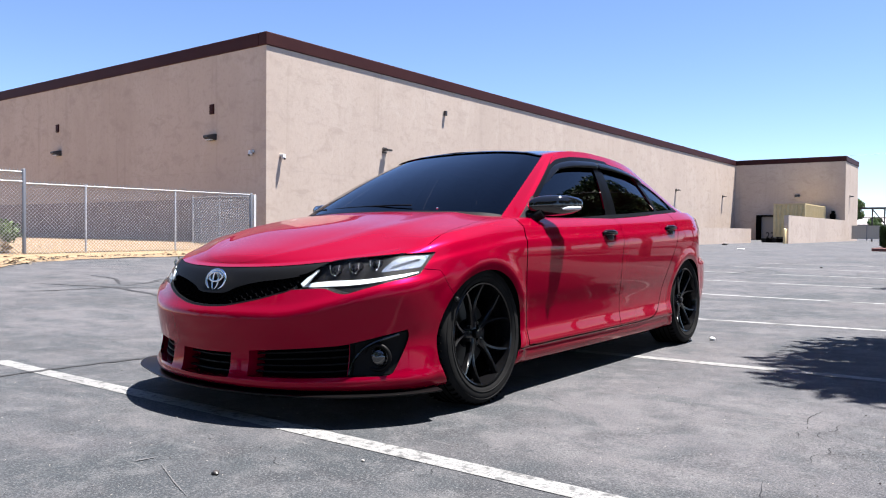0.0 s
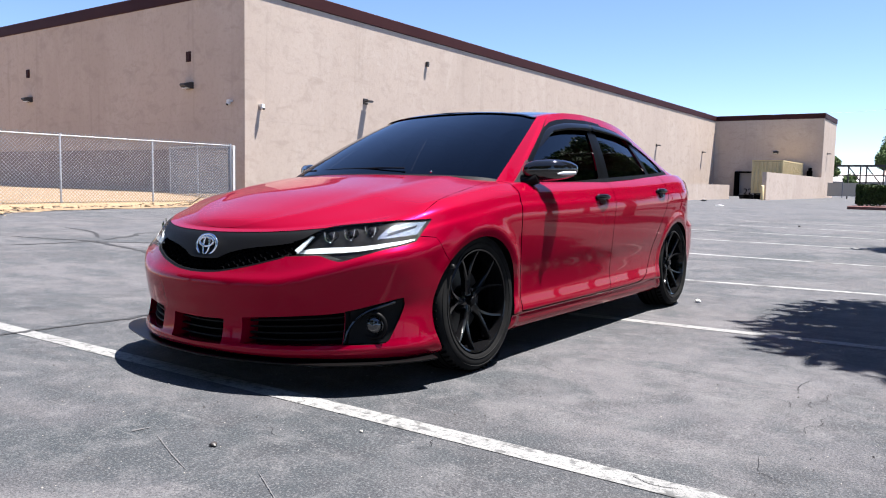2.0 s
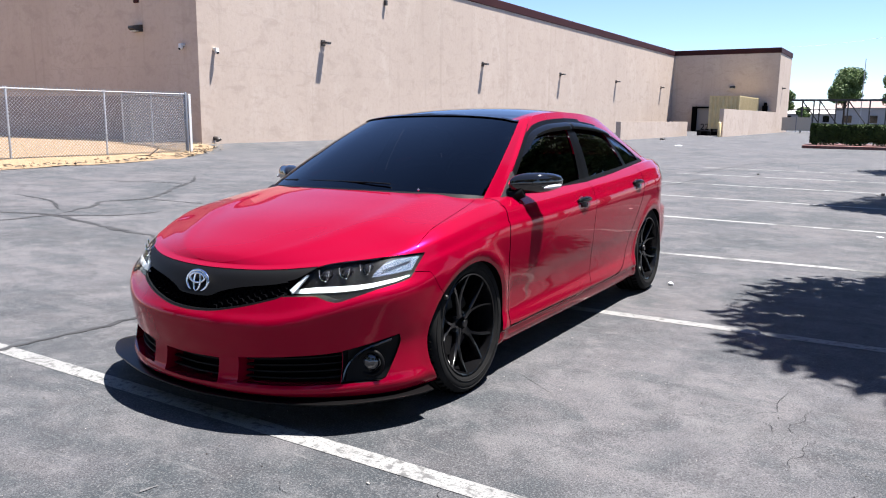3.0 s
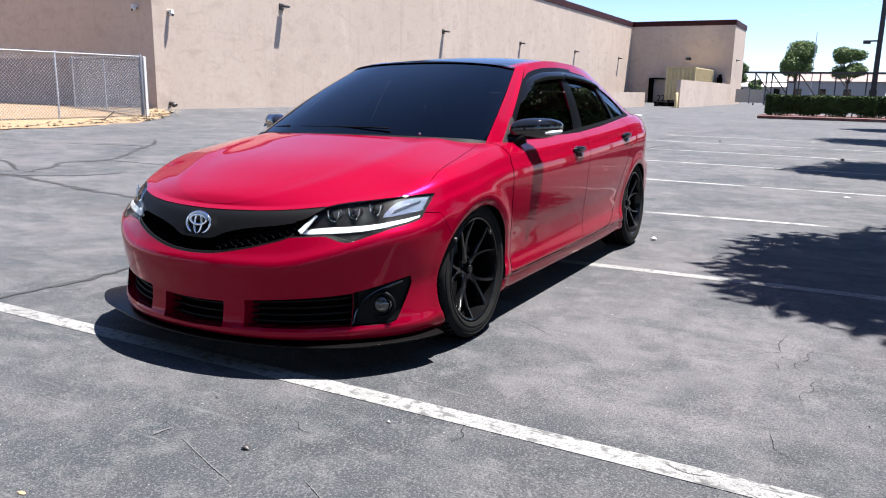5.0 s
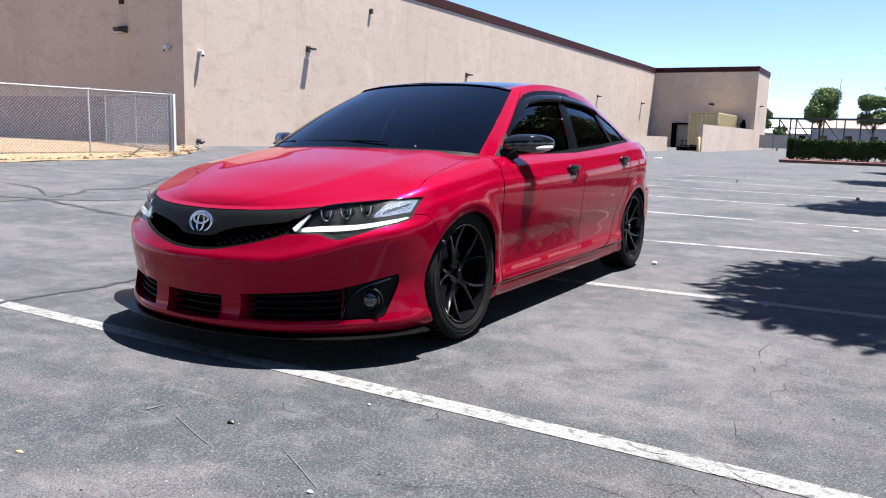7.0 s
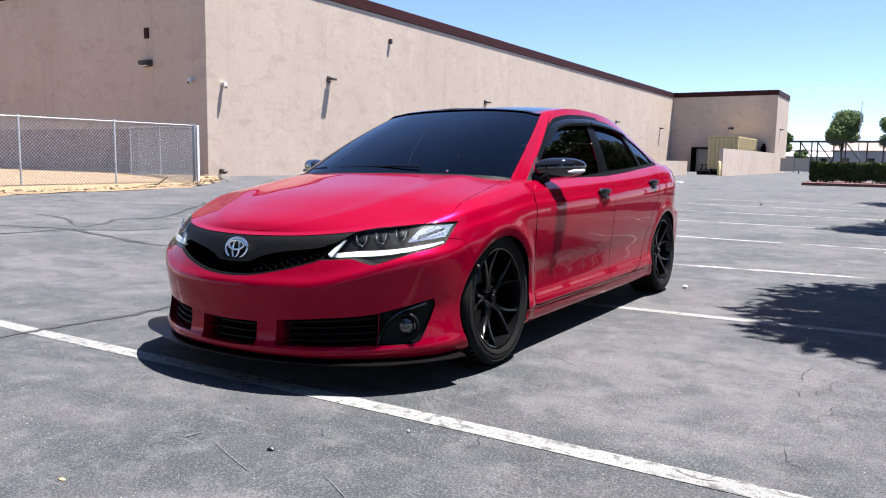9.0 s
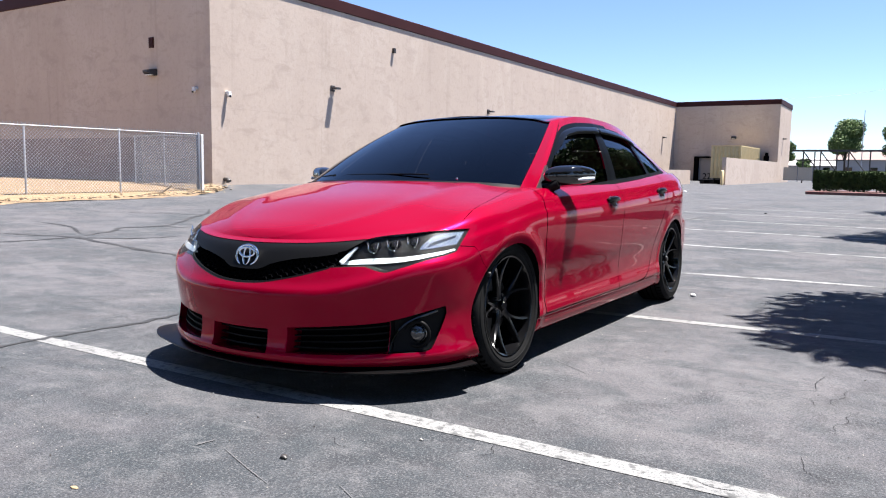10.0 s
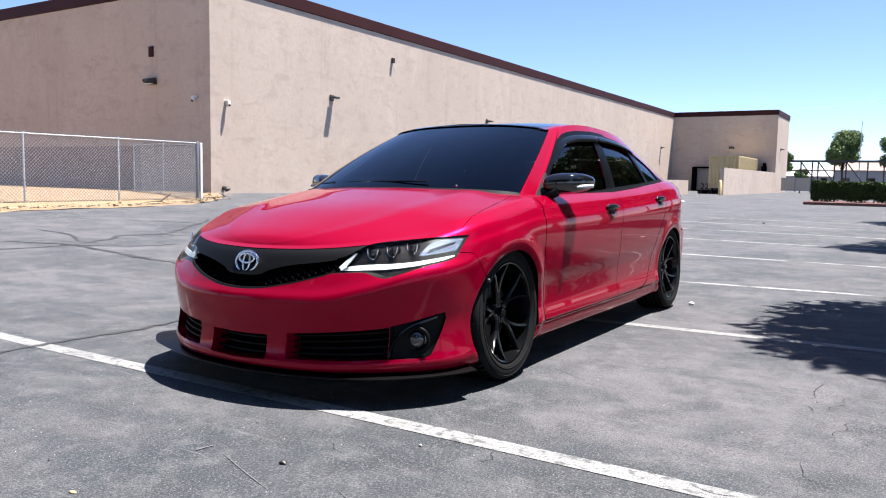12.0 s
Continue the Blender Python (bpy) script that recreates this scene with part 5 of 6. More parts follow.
part("cushion", boxed(-13.62, FY - 0.55, 0.2, -13.16, FY - 0.02, 2.72, bevel=0.04), M_GAP, pad)
part("top_flap", boxed(-13.52, FY - 0.40, 2.72, -13.24, FY - 0.02, 3.02, bevel=0.04), M_GAP, pad)
bollard = thing("bollard", "yellow-cream steel guard post at the dock wall end", "bollard")
bm = bmesh.new()
tube(bm, [(-12.55, 56.2, 0), (-12.55, 56.2, 1.10), (-12.55, 56.2, 1.15)], [0.11, 0.11, 0.05], 14)
part("post", bm, M_CREAM, bollard, smooth=50)
gate = thing("panel_gate", "cream sheet-metal gate panels beyond the building end", "gate")
for k in range(2):
    x = -11.9 + k * 1.36
    part("panel", boxed(x, 81.2, 0.32, x + 1.28, 81.26, 1.56), M_GATE, gate)
    part("post", boxed(x + 1.28, 81.17, 0.15, x + 1.34, 81.28, 1.64), M_GALV_D, gate)
    for z in (0.30, 1.54):
        part("rail", boxed(x, 81.17, z, x + 1.28, 81.2, z + 0.06), M_GATE, gate)
    for q in range(1, 6):
        part("rib", boxed(x + q * 0.213 - 0.015, 81.175, 0.36, x + q * 0.213 + 0.015, 81.2, 1.54), M_GATE, gate)

# ---- dry ground and fence ----
EDGE_S = path_points([(-13.4, -30), (-13.8, -5), (-14.3, 3.5), (-14.8, 4.8), (-15.6, 5.5), (-16.4, 6.3), (-16.8, 7.2), (-17.0, 8.5), (-16.95, 9.6), (-17.2, 10.8), (-17.6, 12.5), (-19.0, 14.4), (-21.0, 16.7), (-22.6, 17.58)], 140)
bm = bmesh.new()
rows = []
for k, (x, y) in enumerate(EDGE_S):
    j = 0.22 * noise.noise(Vector((x * 1.3, y * 1.3, 4.0))) + 0.12 * noise.noise(Vector((x * 4, y * 4, 9.0)))
    row = []
    for u in (0, 0.02, 0.06, 0.15, 0.3, 0.6, 1.0):
        px = x + j + (-65 - x) * u
        py = min(y + 0.0 * u, CY - 0.005)
        lift = 0.012 + 0.05 * min(1, u * 12) + 0.03 * noise.noise(Vector((px, py, 1.0)))
        row.append(bm.verts.new((px, py, float(ground_z(px, py)) + lift)))
    rows.append(row)
grid_faces(bm, rows)
bmesh.ops.recalc_face_normals(bm, faces=bm.faces)
for f in bm.faces:
    if f.normal.z < 0:
        f.normal_flip()
solid("dry_ground", bm, M_SAND, "dry straw-coloured bare ground along the fence", "ground", kind="structure", smooth=60)


def stuff_mesh(verts, faces):
    me = bpy.data.meshes.new("stuff")
    me.from_pydata(verts, [], faces)
    return me


def straw():
    """Loose dry stalks lying on the bare ground."""
    rng = np.random.default_rng(5)
    verts, faces = [], []
    for _ in range(5200):
        k = rng.integers(78, 138)
        x, y = EDGE_S[k]
        x -= rng.random() ** 1.6 * 4.5
        x += 0.25 * rng.normal() * (rng.random() < 0.25)
        y = min(y + rng.normal() * 0.4, CY - 0.1)
        a, l = rng.random() * math.pi, 0.05 + 0.12 * rng.random()
        z = float(ground_z(x, y)) + 0.06
        d = np.array([math.cos(a), math.sin(a)]) * l
        w = np.array([-math.sin(a), math.cos(a)]) * 0.008
        h = 0.05 * rng.random()
        i = len(verts)
        verts += [(x - w[0], y - w[1], z), (x + w[0], y + w[1], z), (x + d[0], y + d[1], z + h)]
        faces.append((i, i + 1, i + 2))
    return stuff_mesh(verts, faces)


tagged(part("dry_straw", straw(), M_STRAW), "scattered dry straw and stalks", "straw", kind="stuff")
def litter_edge():
    """Dark bits of dead leaf and bark along the edge of the asphalt."""
    rng = np.random.default_rng(9)
    verts, faces = [], []
    for _ in range(420):
        x, y = EDGE_S[rng.integers(80, 134)]
        x += 0.12 - abs(rng.normal()) * 0.5
        y += rng.normal() * 0.2
        a, l, w = rng.random() * 6.28, 0.03 + 0.08 * rng.random(), 0.015 + 0.02 * rng.random()
        c, n = math.cos(a), math.sin(a)
        z = float(ground_z(x, y)) + 0.05
        i = len(verts)
        verts += [(x - c * l, y - n * l, z), (x - n * w, y + c * w, z + 0.03), (x + c * l, y + n * l, z), (x + n * w, y - c * w, z + 0.01)]
        faces.append((i, i + 1, i + 2, i + 3))
    return stuff_mesh(verts, faces)


tagged(part("leaf_litter", litter_edge(), M_BARK), "dark dead leaves and bark along the sand edge", "leaf litter", kind="stuff")
stick = thing("fallen_branch", "short dark broken branch lying on dry ground", "branch")
bm = bmesh.new()
tube(bm, [(-18.7, 11.9, 0.15), (-18.5, 12.2, 0.17), (-18.45, 12.5, 0.38)], [0.02, 0.025, 0.015], 6)
part("twig", bm, M_BARK, stick, smooth=50)


def chain_link(a, b, z0, z1, step=0.092, wire=0.0072):
    """Woven diamonds of wire between two posts."""
    a, b = np.array(a, float), np.array(b, float)
    run = np.linalg.norm(b - a)
    d = (b - a) / run
    h = z1 - z0
    verts, faces = [], []
    n = np.array([-d[1], d[0]])

    def bar(s0, h0, s1, h1, off, wire=wire):
        p0 = np.array([*(a + d * s0 + n * off), z0 + h0])
        p1 = np.array([*(a + d * s1 + n * off), z0 + h1])
        t = (p1 - p0) / max(1e-6, np.linalg.norm(p1 - p0))
        u = np.array([n[0], n[1], 0.0])
        v = np.cross(t, u)
        i = len(verts)
        for p in (p0, p1):
            for w in (0, 2.094, 4.189):
                verts.append(tuple(p + (u * math.cos(w) + v * math.sin(w)) * wire))
        for k in range(3):
            faces.append((i + k, i + (k + 1) % 3, i + 3 + (k + 1) % 3, i + 3 + k))

    for k in range(int(-h / step), int(run / step) + 1):
        s = k * step
        lo, hi = max(0, -s), min(h, run - s)
        if hi > lo:
            bar(s + lo, lo, s + hi, hi, 0.004)
            bar(s + lo, h - lo, s + hi, h - hi, -0.004)
    for k in range(int(run / step)):
        bar((k + 0.4) * step, h, (k + 0.56) * step, h + 0.065, 0, 0.009)
        bar((k + 0.6) * step, h, (k + 0.44) * step, h + 0.065, 0, 0.009)
    return stuff_mesh(verts, faces)


def fence_run(posts, height, label, tall=(), first=0, mid=0.0, dull=False):
    fence = thing("chain_link_fence", label, "fence", group="chain-link fences")
    for k, (x, y) in list(enumerate(posts))[first:]:
        z = float(ground_z(x, y))
        top = z + height + (0.33 if k in tall else 0.03)
        bm = bmesh.new()
        r = 0.045 if k in tall or k == 0 else 0.026
        tube(bm, [(x, y, z - 0.1), (x, y, top), (x, y, top + 0.03)], [r, r, r * 0.6], 12)
        part("post", bm, M_GALV_D if k in tall or k == 0 else M_GALV, fence, smooth=50)
    for (x0, y0), (x1, y1) in zip(posts, posts[1:]):
        z0, z1 = float(ground_z(x0, y0)), float(ground_z(x1, y1))
        bm = bmesh.new()
        tube(bm, [(x0, y0, z0 + height), (x1, y1, z1 + height)], 0.018, 8)
        part("top_rail", bm, M_GALV, fence, smooth=50)
        if mid:
            bm = bmesh.new()
            tube(bm, [(x0, y0, z0 + mid), (x1, y1, z1 + mid)], 0.021, 8)
            part("mid_rail", bm, M_GALV, fence, smooth=50)
        z = (z0 + z1) / 2
        tagged(part("wire_mesh", chain_link((x0, y0), (x1, y1), z + 0.04, z + height + 0.015), M_GALV_D if dull else M_GALV, fence), kind="stuff")
    return fence


fence_run([(-19.5, 14.35), (-19.5, 11.58), (-19.5, 8.90), (-19.5, 7.34)], 1.79, "galvanised chain-link fence on dry ground", tall=(3,))
fence_run([(-19.5, 7.34), (-19.5, 4.6), (-19.5, 1.9)], 2.07, "taller galvanised chain-link fence on dry ground", first=1, mid=1.83)
fence_run([(-19.62, 14.42), (-22.0, 15.0), (-24.4, 15.6)], 1.72, "second chain-link fence near the building corner", dull=True)
board = thing("white_post", "white painted flat post at the fence end", "post")
z = float(ground_z(-19.45, 14.52))
part("plank", boxed(-19.50, 14.41, z, -19.44, 14.50, z + 1.80, bevel=0.01), M_WHITE, board)

# ---- far side: hedge, rails, trees, pole ----
def leaf_cloud(centers, radii, count, size, rng, shell=0.35, flat=0.8):
    """Small leaf blades spread through a few clumps, denser towards their skin."""
    centers, radii = np.array(centers, float), np.array(radii, float)
    pick_k = rng.choice(len(centers), count, p=radii**2 / np.sum(radii**2))
    d = rng.normal(size=(count, 3))
    d /= np.linalg.norm(d, axis=1)[:, None]
    r = radii[pick_k] * (1 - shell * rng.random(count) ** 1.5) * (0.85 + 0.25 * rng.random(count))
    p = centers[pick_k] + d * r[:, None] * np.array([1, 1, flat])
    a = rng.normal(size=(count, 3))
    a /= np.linalg.norm(a, axis=1)[:, None]
    b = np.cross(a, d + 0.4 * rng.normal(size=(count, 3)))
    b /= np.linalg.norm(b, axis=1)[:, None]
    s = size * (0.6 + 0.8 * rng.random(count))[:, None]
    verts = np.concatenate([p - a * s, p + b * s * 0.45, p + a * s, p - b * s * 0.45], 1).reshape(-1, 3)
    faces = np.arange(count * 4).reshape(-1, 4)
    return verts, faces


def tree(at, height, spread_r, seed, leaves, size, label, trunk_r=0.11, group="trees", limbs=11):
    rng = np.random.default_rng(seed)
    t = thing("tree", label, "tree", group=group)
    x, y = at
    z = float(ground_z(x, y))
    bm = bmesh.new()
    fork = z + height * 0.36
    tube(bm, [(x, y, z - 0.1), (x + 0.04, y, z + height * 0.2), (x, y + 0.05, fork), (x + 0.1, y, z + height * 0.62)], [trunk_r * 1.25, trunk_r, trunk_r * 0.85, trunk_r * 0.4], 10)
    clumps, radii = [], []
    for k in range(limbs):
        w = 2.4 * k + rng.random()
        u = 0.25 + 0.75 * rng.random()
        c = np.array([x + math.cos(w) * spread_r * 0.66 * u, y + math.sin(w) * spread_r * 0.66 * u, z + height * (0.50 + 0.36 * rng.random())])
        clumps.append(c)
        radii.append(spread_r * (0.30 + 0.22 * rng.random()))
        tube(bm, [(x, y, fork - height * 0.06 * rng.random()), tuple((np.array([x, y, fork]) + c) / 2 + np.array([0, 0, 0.12])), tuple(c)], [trunk_r * 0.5, trunk_r * 0.32, trunk_r * 0.1], 6)
    clumps.append(np.array([x, y, z + height * 0.80]))
    radii.append(spread_r * 0.46)
    part("trunk", bm, M_BARK, t, smooth=60)
    v, f = leaf_cloud(clumps, radii, leaves, size, rng, 0.75)
    tagged(part("crown", stuff_mesh(v.tolist(), f.tolist()), M_LEAF, t, "uneven green leafy crown"), kind="stuff")
    return t


hedge = thing("hedge", "clipped dark green hedge on a kerbed island", "hedge")
HX0, HX1, HY0, HY1 = -4.62, 9.0, 38.4, 39.8


def hedge_mesh(seed, count, size):
    rng = np.random.default_rng(seed)
    n = count
    face = rng.random(n)
    x = HX0 + (HX1 - HX0) * rng.random(n)
    y = HY0 + (HY1 - HY0) * rng.random(n)
    zr = rng.random(n)
    top, frontal = face < 0.3, (face >= 0.3) & (face < 0.82)
    y[frontal] = HY0 + 0.12 * rng.random(frontal.sum())
    zr[top] = 1 - 0.06 * rng.random(top.sum())
    end = face >= 0.82
    x[end] = HX0 + 0.15 * rng.random(end.sum())
    gz = ground_z(x, y) + 0.13
    gap = np.array([noise.noise(Vector((a * 1.7, 3.0, 1.0))) for a in x])
    low = 0.02 + 0.24 * np.clip(gap * 1.6 + 0.1, 0, 1) + 0.14 * np.clip((HX0 + 0.3 - x) / 0.3, 0, 1) ** 2
    wave = np.array([0.05 * noise.noise(Vector((a * 0.8, b, 7.0))) for a, b in zip(x, y)])
    z = gz + low + (0.98 + wave - low) * zr
    p = np.stack([x, y, z], 1)
    a = rng.normal(size=(n, 3))
    a /= np.linalg.norm(a, axis=1)[:, None]
    b = np.cross(a, rng.normal(size=(n, 3)))
    b /= np.linalg.norm(b, axis=1)[:, None]
    s = size * (0.6 + 0.8 * rng.random(n))[:, None]
    v = np.concatenate([p - a * s, p + b * s * 0.5, p + a * s, p - b * s * 0.5], 1).reshape(-1, 3)
    return stuff_mesh(v.tolist(), np.arange(n * 4).reshape(-1, 4).tolist())


tagged(part("foliage", hedge_mesh(3, 34000, 0.05), M_HEDGE, hedge, "dense small dark leaves"), kind="stuff")
bm = bmesh.new()
rows = []
for x in np.linspace(HX0 + 0.15, HX1, 40):
    z = float(ground_z(x, 39)) + 0.13
    low = 0.14 + 0.20 * noise.noise(Vector((x * 1.7, 3.0, 1.0)))
    rows.append([bm.verts.new(q) for q in ((x, HY0 + 0.14, z + low), (x, HY1 - 0.14, z + low), (x, HY1 - 0.12, z + 0.90), (x, HY0 + 0.12, z + 0.90))])
grid_faces(bm, rows, True)
bm.faces.new(rows[0]), bm.faces.new(rows[-1][::-1])
bmesh.ops.recalc_face_normals(bm, faces=bm.faces)
part("core", bm, M_HEDGE_SHADE, hedge)
for k, x in enumerate(np.arange(HX0 + 0.4, HX1, 0.55)):
    bm = bmesh.new()
    z = float(ground_z(x, 39))
    tube(bm, [(x, 39.0, z), (x + 0.05, 39.0, z + 0.3), (x, 39.05, z + 0.5)], 0.03, 6)
    part("stem", bm, M_BARK, hedge)
bm = bmesh.new()
rows = []
for x in np.linspace(-4.86, 10.0, 50):
    z = float(ground_z(x, 38.5))
    rows.append([bm.verts.new(q) for q in ((x, 37.75, z - 0.2), (x, 37.75, z + 0.13), (x, 37.79, z + 0.15), (x, 41.6, z + 0.15), (x, 41.6, z - 0.2))])
grid_faces(bm, rows)
bm.faces.new(rows[0])
bmesh.ops.recalc_face_normals(bm, faces=bm.faces)
solid("kerb", bm, M_KERB, "dull red painted kerb round the planted island", "kerb", kind="structure")

pole = thing("light_pole", "tall dark square car park light pole", "light pole")
PX, PY = -0.12, 40.9
pz = float(ground_z(PX, PY))
part("base", boxed(PX - 0.3, PY - 0.3, pz, PX + 0.3, PY + 0.3, pz + 0.75, bevel=0.03), M_CONC, pole, "concrete base")
bm = bmesh.new()
rows = []
for z, w in ((pz + 0.7, 0.125), (pz + 10.4, 0.085)):
    rows.append([bm.verts.new((PX + a * w, PY + b * w, z)) for a, b in ((-1, -1), (1, -1), (1, 1), (-1, 1))])
grid_faces(bm, rows, True)
bm.faces.new(rows[1])
part("shaft", bm, M_IRON, pole)
part("camera_arm", boxed(PX - 0.5, PY - 0.04, pz + 3.68, PX - 0.05, PY + 0.04, pz + 3.75), M_IRON, pole)
part("camera_box", boxed(PX - 0.7, PY - 0.1, pz + 3.58, PX - 0.37, PY + 0.1, pz + 3.75, bevel=0.02), M_IRON, pole)

rails = thing("steel_frame_rail", "long dark steel frame with slanted braces", "steel frame")
RY = 82.0
for z in (3.28,):
    part("top_beam", boxed(-11.3, RY - 0.09, z - 0.10, 10.6, RY + 0.09, z + 0.10), M_IRON, rails)
part("mid_beam", boxed(-11.3, RY - 0.05, 2.30, -6.6, RY + 0.05, 2.40), M_IRON, rails)
for k, x in enumerate((-10.25, -9.21, -8.69, -7.24, -6.21, -4.37, -2.99, -0.35, 1.48, 3.3, 5.24, 7.4)):
    z = float(ground_z(x, RY))
    part("upright", boxed(x - 0.06, RY - 0.06, z, x + 0.06, RY + 0.06, 3.25), M_IRON, rails)
    if k % 2 == 0:
        bm = bmesh.new()
        tube(bm, [(x, RY, 3.2), (x + 1.7, RY, 0.9)], 0.06, 6)
        part("brace", bm, M_IRON, rails)
mast = thing("thin_mast", "thin tall grey antenna mast", "mast")
bm = bmesh.new()
tube(bm, [(-5.16, 83, 0.0), (-5.16, 83, 7.2)], [0.05, 0.03], 8)
part("pole", bm, M_GALV, mast)

tree((-7.6, 96.0), 7.8, 2.55, 11, 34000, 0.11, "round green street tree beyond the steel frame")
tree((-2.2, 96.0), 6.8, 2.0, 12, 20000, 0.11, "open green street tree beyond the steel frame")
tree((4.4, 94.0), 6.5, 2.0, 13, 20000, 0.11, "round green street tree beyond the steel frame")
tree((-13.7, 96.0), 5.3, 1.35, 14, 12000, 0.10, "green tree behind the building end")
tree((-18.8, 156.0), 4.0, 1.6, 17, 4000, 0.25, "dark green tree far beyond the lot")
# trees of the row whose shade falls over the parking bays
tree((2.0, 5.68), 7.2, 2.40, 21, 60000, 0.10, limbs=24, label="leafy parking-row tree shading the bays", group="row trees")
tree((1.81, 13.0), 7.0, 2.2, 22, 26000, 0.11, limbs=18, label="leafy parking-row tree shading the bays", group="row trees")
tree((2.3, 21.7), 8.0, 2.5, 23, 30000, 0.12, limbs=20, label="leafy parking-row tree shading the bays", group="row trees")
tree((2.25, 29.3), 8.0, 2.4, 25, 16000, 0.13, limbs=16, label="leafy parking-row tree shading the bays", group="row trees")
# unseen trees, added so the car mirrors dark foliage and shaded ground
for k, (x, y, h, r) in enumerate(((3.4, -5.0, 6.6, 2.7), (-2.0, -6.4, 7.0, 3.0), (-7.2, -6.2, 6.8, 2.9), (-12.5, -6.0, 6.6, 2.8), (7.0, -1.0, 6.6, 2.8), (6.6, 4.6, 6.8, 2.9), (6.9, 10.2, 6.8, 2.9), (6.6, 16.0, 7.0, 2.9), (7.0, 22.0, 7.0, 2.9))):
    tree((x, y), h, r, 51 + k, 9000, 0.15, "unseen leafy tree added to darken the car's reflections", group="row trees", limbs=16)
for k, (x, y) in enumerate(((11, 1), (11.5, 7), (11, 13), (11, 27), (6, -15), (1, -16), (-4, -15.5), (-9, -16), (-14, -15.5))):
    tree((x, y), 6.6, 2.9, 31 + k, 5200, 0.2, "unseen leafy tree added to block the bright horizon", group="row trees")

# low buildings far off
for x0, x1, y, h, mat, roof_mat in ((-13.3, 3.0, 156, 3.6, M_PALE, M_ROOF), (5.0, 16.6, 151, 3.6, M_PALE, M_ROOF), (-29.5, -14.9, 176, 2.6, M_PALE, M_PALE)):
    house = thing("low_building", "pale low building far beyond the lot", "building", group="far buildings")
    z = float(ground_z(x0, y))
    part("wall", boxed(x0, y, z - 1, x1, y + 12, z + h), mat, house)
    bm = bmesh.new()
    rows = [[bm.verts.new((x, y - 0.6, z + h)), bm.verts.new((x, y + 6, z + h + 1.7)), bm.verts.new((x, y + 12.6, z + h))] for x in (x0 - 0.5, x1 + 0.5)]
    grid_faces(bm, rows)
    for r in rows:
        bm.faces.new(r)
    bmesh.ops.recalc_face_normals(bm, faces=bm.faces)
    part("roof", bm, roof_mat, house)
    for k in range(4):
        wx = x0 + (x1 - x0) * (k + 0.5) / 4
        w = part("window", boxed(wx - 0.6, y - 0.05, z + 0.9, wx + 0.6, y + 0.02, z + 2.2), M_GLOSS, house)
mast_c = thing("utility_pole", "tall weathered wooden utility pole far off", "utility pole")
bm = bmesh.new()
tube(bm, [(28, 100, -0.2), (28, 100, 27.6)], [0.19, 0.11], 10)
part("shaft", bm, M_BARK, mast_c, smooth=50)
part("crossarm", boxed(26.9, 99.94, 26.9, 29.1, 100.06, 27.04), M_BARK, mast_c)
wire = thing("overhead_cable", "thin cable hanging from the roof edge across the sky", "cable")
bm = bmesh.new()
tube(bm, [(-12.4 + 40.4 * u, 80.2 + 19.8 * u, 8.33 + 18.72 * u - 18.0 * u * (1 - u)) for u in np.linspace(0, 1, 40)], 0.007, 5)
part("strand", bm, M_GALV_D, wire)
# plain wall added out of view behind the camera to close off bright horizon
solid("wall_behind", boxed(-70, -46.3, -1, 60, -46, 3.5), M_STUCCO, "plain unseen wall added behind the camera", "wall", kind="structure")


# ---- marks and litter on the asphalt ----
def seam(points, width, label="dark tar-sealed crack in the asphalt", mat=None, seed=1, lift=0.004, wobble=1.0):
    """A narrow uneven band along the ground."""
    rng = np.random.default_rng(seed)
    n = max(12, int(np.sum(np.linalg.norm(np.diff(np.array(points), axis=0), axis=1)) / (width * 1.8)))
    p = path_points(points, min(n, 160))
    bm = bmesh.new()
    rows = []
    for k, q in enumerate(p):
        a = p[min(k + 1, len(p) - 1)] - p[max(k - 1, 0)]
        a /= np.linalg.norm(a)
        side = np.array([-a[1], a[0]])
        c = q + side * rng.normal() * width * 0.35 * wobble
        w = width * (0.35 + 0.5 * rng.random()) * min(1, 0.2 + 4 * k / len(p), 0.2 + 4 * (len(p) - 1 - k) / len(p))
        rows.append([bm.verts.new((e[0], e[1], float(ground_z(e[0], e[1])) + lift)) for e in (c + side * w, c - side * w)])
    grid_faces(bm, rows)
    bmesh.ops.recalc_face_normals(bm, faces=bm.faces)
    for f in bm.faces:
        if f.normal.z < 0:
            f.normal_flip()
    return solid("crack_seal", bm, mat or M_TAR, label, "crack", "asphalt cracks", "structure")


seam([(-10.9, 3.5), (-10.08, 3.78), (-9.57, 3.97), (-9.04, 3.9), (-8.42, 3.86), (-7.85, 3.76), (-7.39, 3.82), (-6.5, 3.75)], 0.060, seed=2)
seam([(-9.7, 2.7), (-9.51, 3.45), (-9.5, 3.93), (-9.08, 4.24), (-8.84, 4.57), (-8.78, 5.05)], 0.042, seed=3)
seam([(-9.5, 3.93), (-10.0, 4.87), (-10.3, 5.21), (-10.15, 5.79), (-10.63, 6.54), (-11.28, 7.31), (-11.9, 8.15), (-12.8, 9.0)], 0.060, seed=4)
seam([(-10.15, 5.79), (-9.68, 5.86), (-8.9, 5.95)], 0.034, seed=5)
seam([(-13.22, 7.07), (-11.89, 7.68), (-11.32, 7.47)], 0.034, seed=6)
seam([(-12.11, 4.93), (-10.97, 4.79), (-9.89, 4.29)], 0.034, seed=10)
seam([(-4.61, -0.12), (-4.64, 0.61), (-4.63, 0.95), (-4.61, 1.43), (-4.72, 2.13)], 0.034, seed=7)
